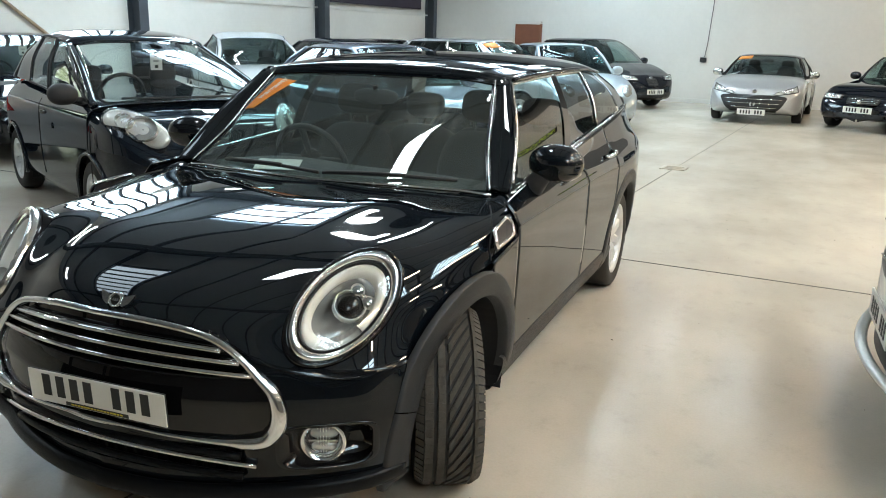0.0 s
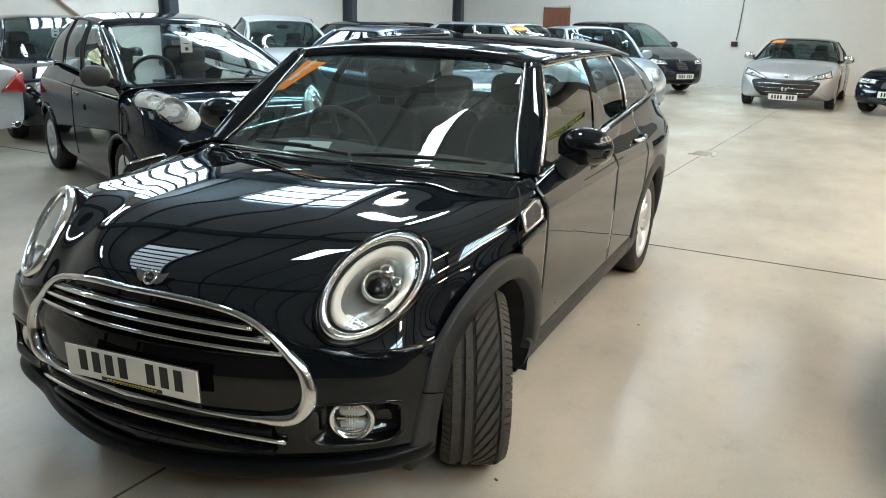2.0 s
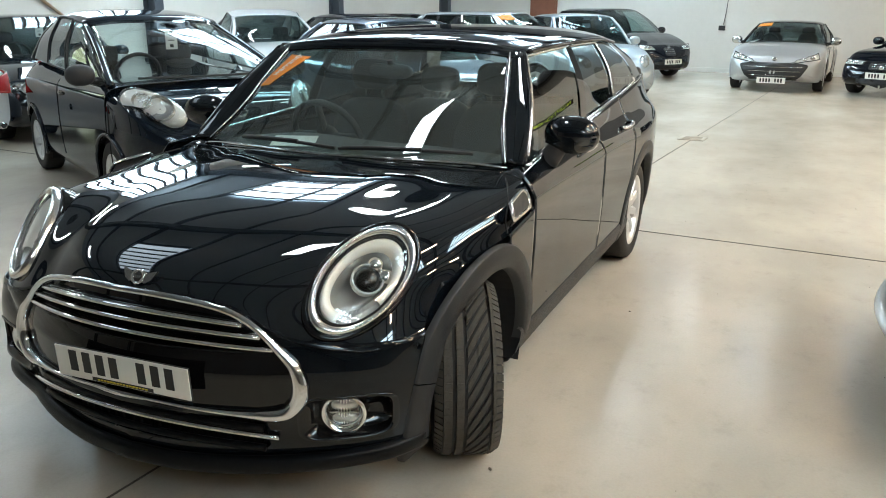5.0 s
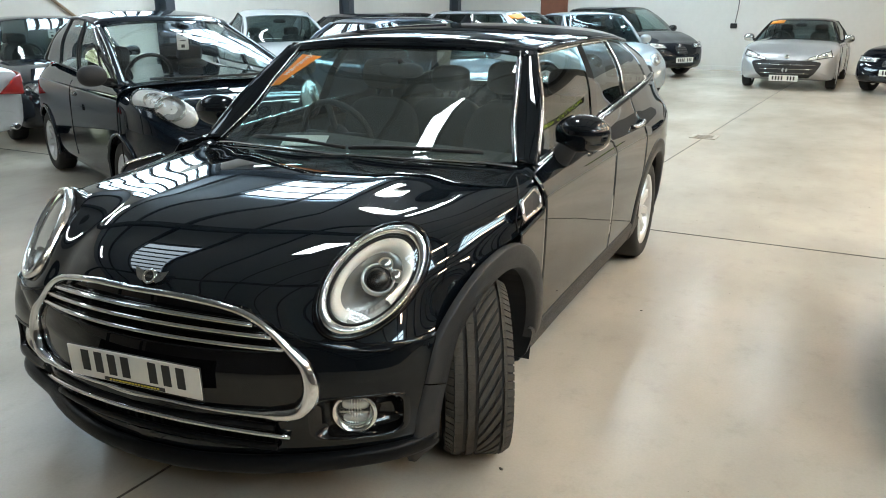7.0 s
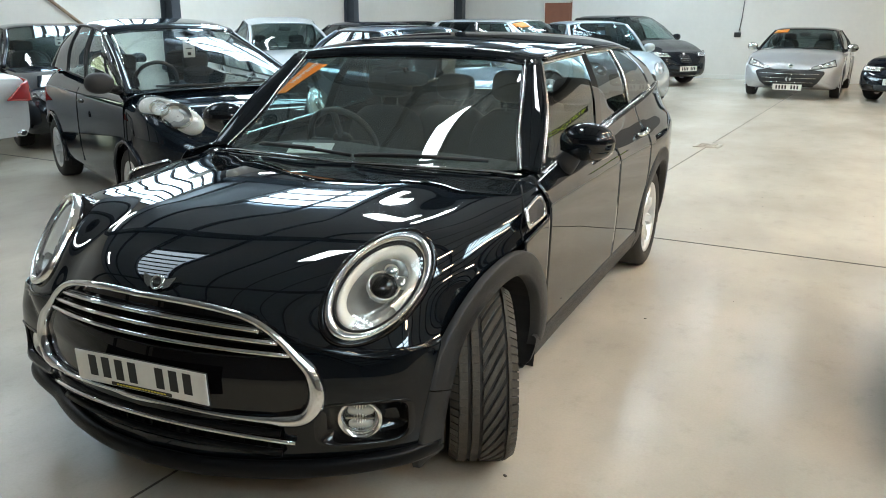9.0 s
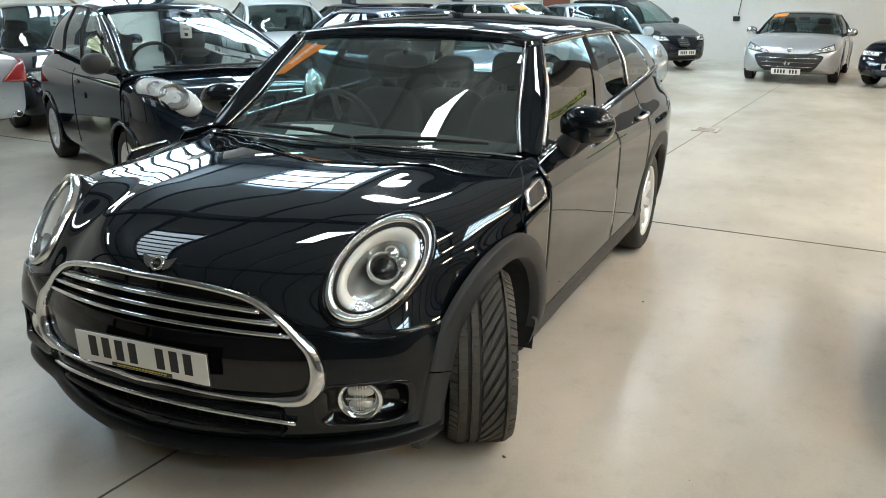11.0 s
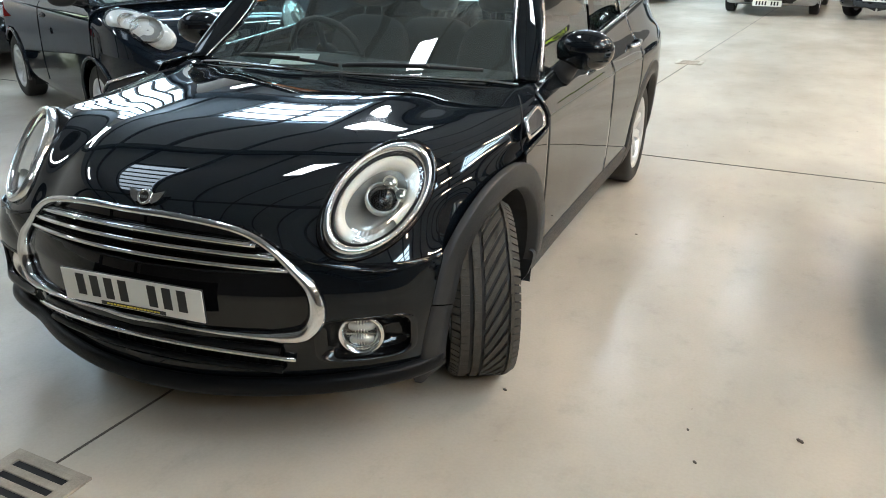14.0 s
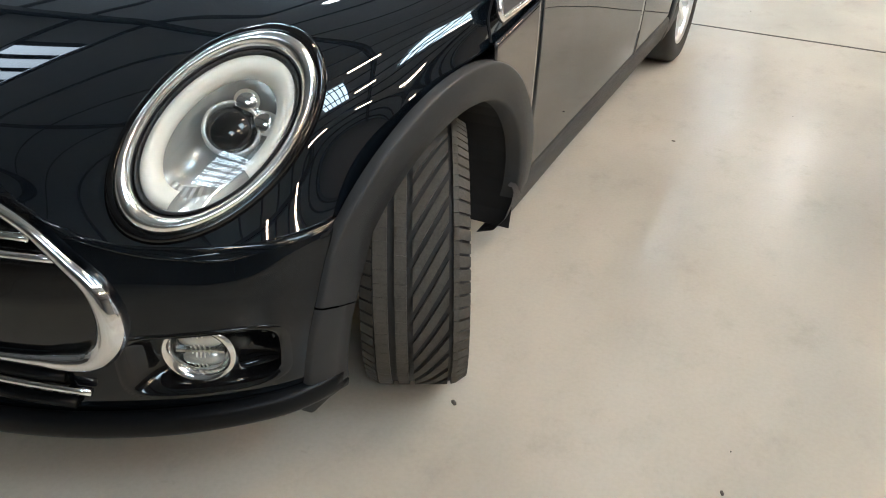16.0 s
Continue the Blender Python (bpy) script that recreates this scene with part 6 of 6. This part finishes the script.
    if seats:
        for x, y in ((-0.34, rf + 0.35), (0.34, rf + 0.35), (-0.35, rr - 0.45), (0.35, rr - 0.45)):
            se = new("seat")
            se.parent = c
            ellipsoid("backrest", (0.2, 0.07, 0.33), Matrix.Translation((x, y + 0.05, 0.75)) @ Matrix.Rotation(radians(-14), 4, "X"), M_SEAT, se, "", None, 0.6)
            ellipsoid("headrest", (0.12, 0.05, 0.08), Matrix.Translation((x, y + 0.15, 1.12)), M_SEAT, se, "", None, 0.6)
        sw = Matrix.Translation((-0.34, cy + 0.62, belt + 0.02)) @ Matrix.Rotation(radians(-65), 4, "X")
        tube("steering_wheel", [sw @ Vector((0.18 * math.cos(a), 0.18 * math.sin(a), 0)) for a in np.linspace(0, 2 * math.pi, 31)[:-1]], 0.016, M_PLASTIC, c, "", 8, True, 1.0, (0.1, 0.3, 1))
        ellipsoid("interior_mirror", (0.11, 0.02, 0.035), Matrix.Translation((0, rf - 0.03, zt - 0.12)), M_PLASTIC, c, "", None, 0.7)
    return c


P_DARKBLUE = paint("midnight_paint", (0.0055, 0.008, 0.0135), 0.0, 0.4, 0.0, 1.62)
P_CITY = paint("blue_black_paint", (0.007, 0.012, 0.02), 0.0, 0.4, 0.0, 1.54)
P_SILVER = paint("silver_paint", (0.5, 0.515, 0.53), 0.45, 0.3)
P_BLUE = paint("slate_blue_paint", (0.1, 0.13, 0.19), 0.5, 0.3)
P_PALEBLUE = paint("ice_blue_paint", (0.42, 0.5, 0.56), 0.6, 0.3)
P_WHITE = paint("white_car_paint", (0.72, 0.72, 0.7), 0.0, 0.3)
P_WINE = paint("dark_wine_paint", (0.02, 0.008, 0.01), 0.0, 0.4, 0.1)

CITY = car("city_hatchback", "black three-door city hatchback with large clear headlamps and charcoal mirrors", (-1.85, 3.12), (0.889, -0.461), P_CITY, L=3.43, W=1.63, H=1.455, arch=0.055, wb=2.36, fo=0.72, nose=0.88, cowl=(0.72, 0.99), roof=(1.72, 3.0), panes=[(0.03, 0.02), (0.43, 0.2), (0.46, 0.23), (0.70, 0.62)],
         tail=(3.36, 1.07), belt=0.985, rise=0.10, rnd=1.0, tyre=0.285, rim=0.19, lamp=(0.62, 0.85, 0.29, 0.108, 20), grille=(0, 0, 0), mirror=M_GREYPL, cover=True, foot=0.04, mirror_y=0.24, bright=M_BOWL, clear=True, bowls=((-0.3, 0.8), (0.22, 0.5)), tail_lamp=(0.80, 0.22, 0.90, 0.05, 0.09, 0.13))
SALOON_B = car("black_saloon", "black saloon with bright headlamps parked behind the hatchback", (-5.89, 5.30), (0.889, -0.461), P_DARKBLUE, L=4.3, W=1.74, H=1.43, wb=2.6, nose=0.70, cowl=(1.15, 0.93), roof=(1.9, 3.0), tail=(3.6, 0.98), belt=0.9, deck=True, lamp=(0.6, 0.63, 0.19, 0.075, 0), doors=4)
SALOON = car("silver_saloon", "silver saloon with red tail lamps and an oval exhaust", (-10.40, 3.02), (-0.984, -0.147), P_SILVER, L=4.5, W=1.78, H=1.42, wb=2.7, fo=0.92, cowl=(1.3, 0.93), roof=(2.0, 3.0), tail=(3.8, 0.98), belt=0.92, deck=True, doors=4, tail_shape=((0.42, 0.66), (0.86, 0.62), (0.87, 0.88), (0.66, 0.82)))
for sx in (1, -1):
    tube("exhaust", [(sx * 0.6, 4.3, 0.3), (sx * 0.6, 4.45, 0.3), (sx * 0.6, 4.53, 0.3)], 0.05, M_CHROME, SALOON, "oval chrome exhaust", 14, False, 0.65)
    # dark blob stands for the shade inside the pipe
    ellipsoid("exhaust_bore", (0.04, 0.008, 0.026), Matrix.Translation((sx * 0.6, 4.528, 0.3)), M_DARK, SALOON)
car("silver_coupe", "silver rounded two-door car with a domed roof", (-5.45, 9.23), (0.786, -0.619), P_SILVER, rnd=1.0, L=4.1, W=1.72, H=1.45, arch=0.06, wb=2.5, fo=0.78, nose=0.74, cowl=(1.15, 0.98), roof=(1.9, 2.6), tail=(3.7, 0.95), belt=0.95, lamp=(0.6, 0.68, 0.12, 0.1, 0), grille=(0, 0, 0))
car("blue_hatchback", "slate blue hatchback parked behind the black estate", (-1.13, 6.63), (0.889, -0.461), P_BLUE, L=3.9, W=1.7, H=1.42, roof=(1.7, 3.0), tail=(3.65, 0.95))
car("black_hatchback", "black hatchback parked in the far row", (-3.88, 10.70), (0.889, -0.461), P_DARKBLUE, L=3.9, W=1.68, H=1.44, roof=(1.7, 3.0), tail=(3.65, 0.95))
car("silver_estate", "silver estate car with an orange sticker in its windscreen", (-1.49, 12.54), (0.965, -0.223), P_SILVER, L=4.3, W=1.74, H=1.49, roof=(1.75, 3.6), tail=(4.1, 0.95), doors=4, sticker=True)
car("ice_blue_hatchback", "pale ice blue hatchback parked behind the black estate", (-1.02, 12.0), (0.60, -0.80), P_PALEBLUE, rnd=1.0, L=3.8, W=1.68, H=1.46, roof=(1.65, 3.0), tail=(3.6, 0.95))
car("wine_saloon", "dark wine red saloon in the far row", (-5.28, 14.93), (0.889, -0.461), P_WINE, L=4.3, W=1.74, H=1.43, roof=(1.8, 3.0), tail=(3.7, 0.95), deck=True, doors=4)
car("black_mpv", "black family hatchback with a chrome ringed grille by the end wall", (-0.99, 17.48), (0.806, -0.589), P_DARKBLUE, rnd=1.0, L=4.2, W=1.77, H=1.57, wb=2.58, fo=0.85, nose=0.80, cowl=(0.95, 1.02), roof=(1.85, 3.4), tail=(4.0, 1.0), belt=1.0, doors=4, lamp_shape=((0.40, 0.66), (0.76, 0.66), (0.80, 0.78), (0.46, 0.74)), grille=(0.16, 0.09, 0.62))
car("silver_sports_coupe", "silver sports coupe with a wide black grille by the end wall", (1.23, 15.28), (-0.084, -0.998), P_SILVER, L=4.25, W=1.77, H=1.33, rnd=1.0, wb=2.6, fo=0.9, nose=0.72, cowl=(1.15, 0.92), roof=(2.0, 2.9), tail=(3.9, 0.92), belt=0.88, tyre=0.32, rim=0.23, lamp_shape=((0.30, 0.55), (0.80, 0.64), (0.81, 0.76), (0.42, 0.62)), grille=(0.66, 0.16, 0.41), taper=0.28, deck=True, mirror=M_SATIN, top=M_GLOSS, plate=0.24, sticker=True)
car("black_executive_saloon", "black executive saloon parked by the end wall", (3.08, 15.03), (-0.47, -0.883), P_DARKBLUE, rnd=0.8, L=4.5, W=1.8, H=1.40, wb=2.75, fo=0.8, nose=0.64, cowl=(1.45, 0.89), roof=(2.1, 3.2), tail=(3.9, 0.98), belt=0.9, deck=True, doors=4, tyre=0.32, rim=0.22, lamp_shape=((0.42, 0.57), (0.78, 0.57), (0.80, 0.67), (0.42, 0.64)), grille=(0.3, 0.06, 0.56))
WHITE = car("white_hatchback", "white hatchback facing the side of the black estate", (2.30, 2.0), (-1.001, -0.026), P_WHITE, rnd=0.2, L=4.2, W=1.8, H=1.5, nose=0.86, lamp=(0.5, 0.74, 0.08, 0.05, 0), cowl=(1.1, 0.98), belt=0.94, tail=(3.9, 0.98), grille=(0.5, 0.12, 0.68), plate=0.45)
tube("bumper_lip", [(x, -0.085 + 0.3 * x * x, 0.30) for x in np.linspace(-0.74, 0.74, 25)], 0.026, P_WHITE, WHITE, "white lower bumper lip", 10, False, 0.7)
sheet("bumper_shelf", np.array([[(x, d + 0.26 * x * x, z) for x in np.linspace(-0.7, 0.7, 21)] for d, z in ((-0.03, 0.29), (-0.015, 0.33), (0.0, 0.37))]), M_PLASTIC, WHITE, "black intake above the lip", 0.008)

car("black_people_carrier", "black people carrier standing along the reception partition", (9.9, 12.2), (0.999, -0.05), P_DARKBLUE, L=4.3, W=1.74, H=1.55, nose=0.8, cowl=(1.0, 1.02), roof=(1.7, 3.95), tail=(4.15, 1.02), belt=1.0, doors=4)


def price_tag(spot):
    """A white card hung from a car's inner mirror, with printed bars."""
    tg = thing("price_tag", "white hanging price card behind the windscreen", "price tag", spot, "price tags")
    box("card", (0.1, 0.003, 0.15), Matrix(), M_PAPER, tg, bevel=0.001)
    box("hook_slot", (0.02, 0.004, 0.04), Matrix.Translation((0, -0.001, 0.055)), M_INK, tg)
    for z, w, hh in ((0.0, 0.05, 0.008), (-0.045, 0.03, 0.026)):
        box("writing_bar", (w, 0.002, hh), Matrix.Translation((0, -0.0025, z)), M_INK, tg)


price_tag(CITY.matrix_basis @ Matrix.Translation((0.0, 1.44, 1.265)))
price_tag(SALOON_B.matrix_basis @ Matrix.Translation((0.0, 1.84, 1.22)))
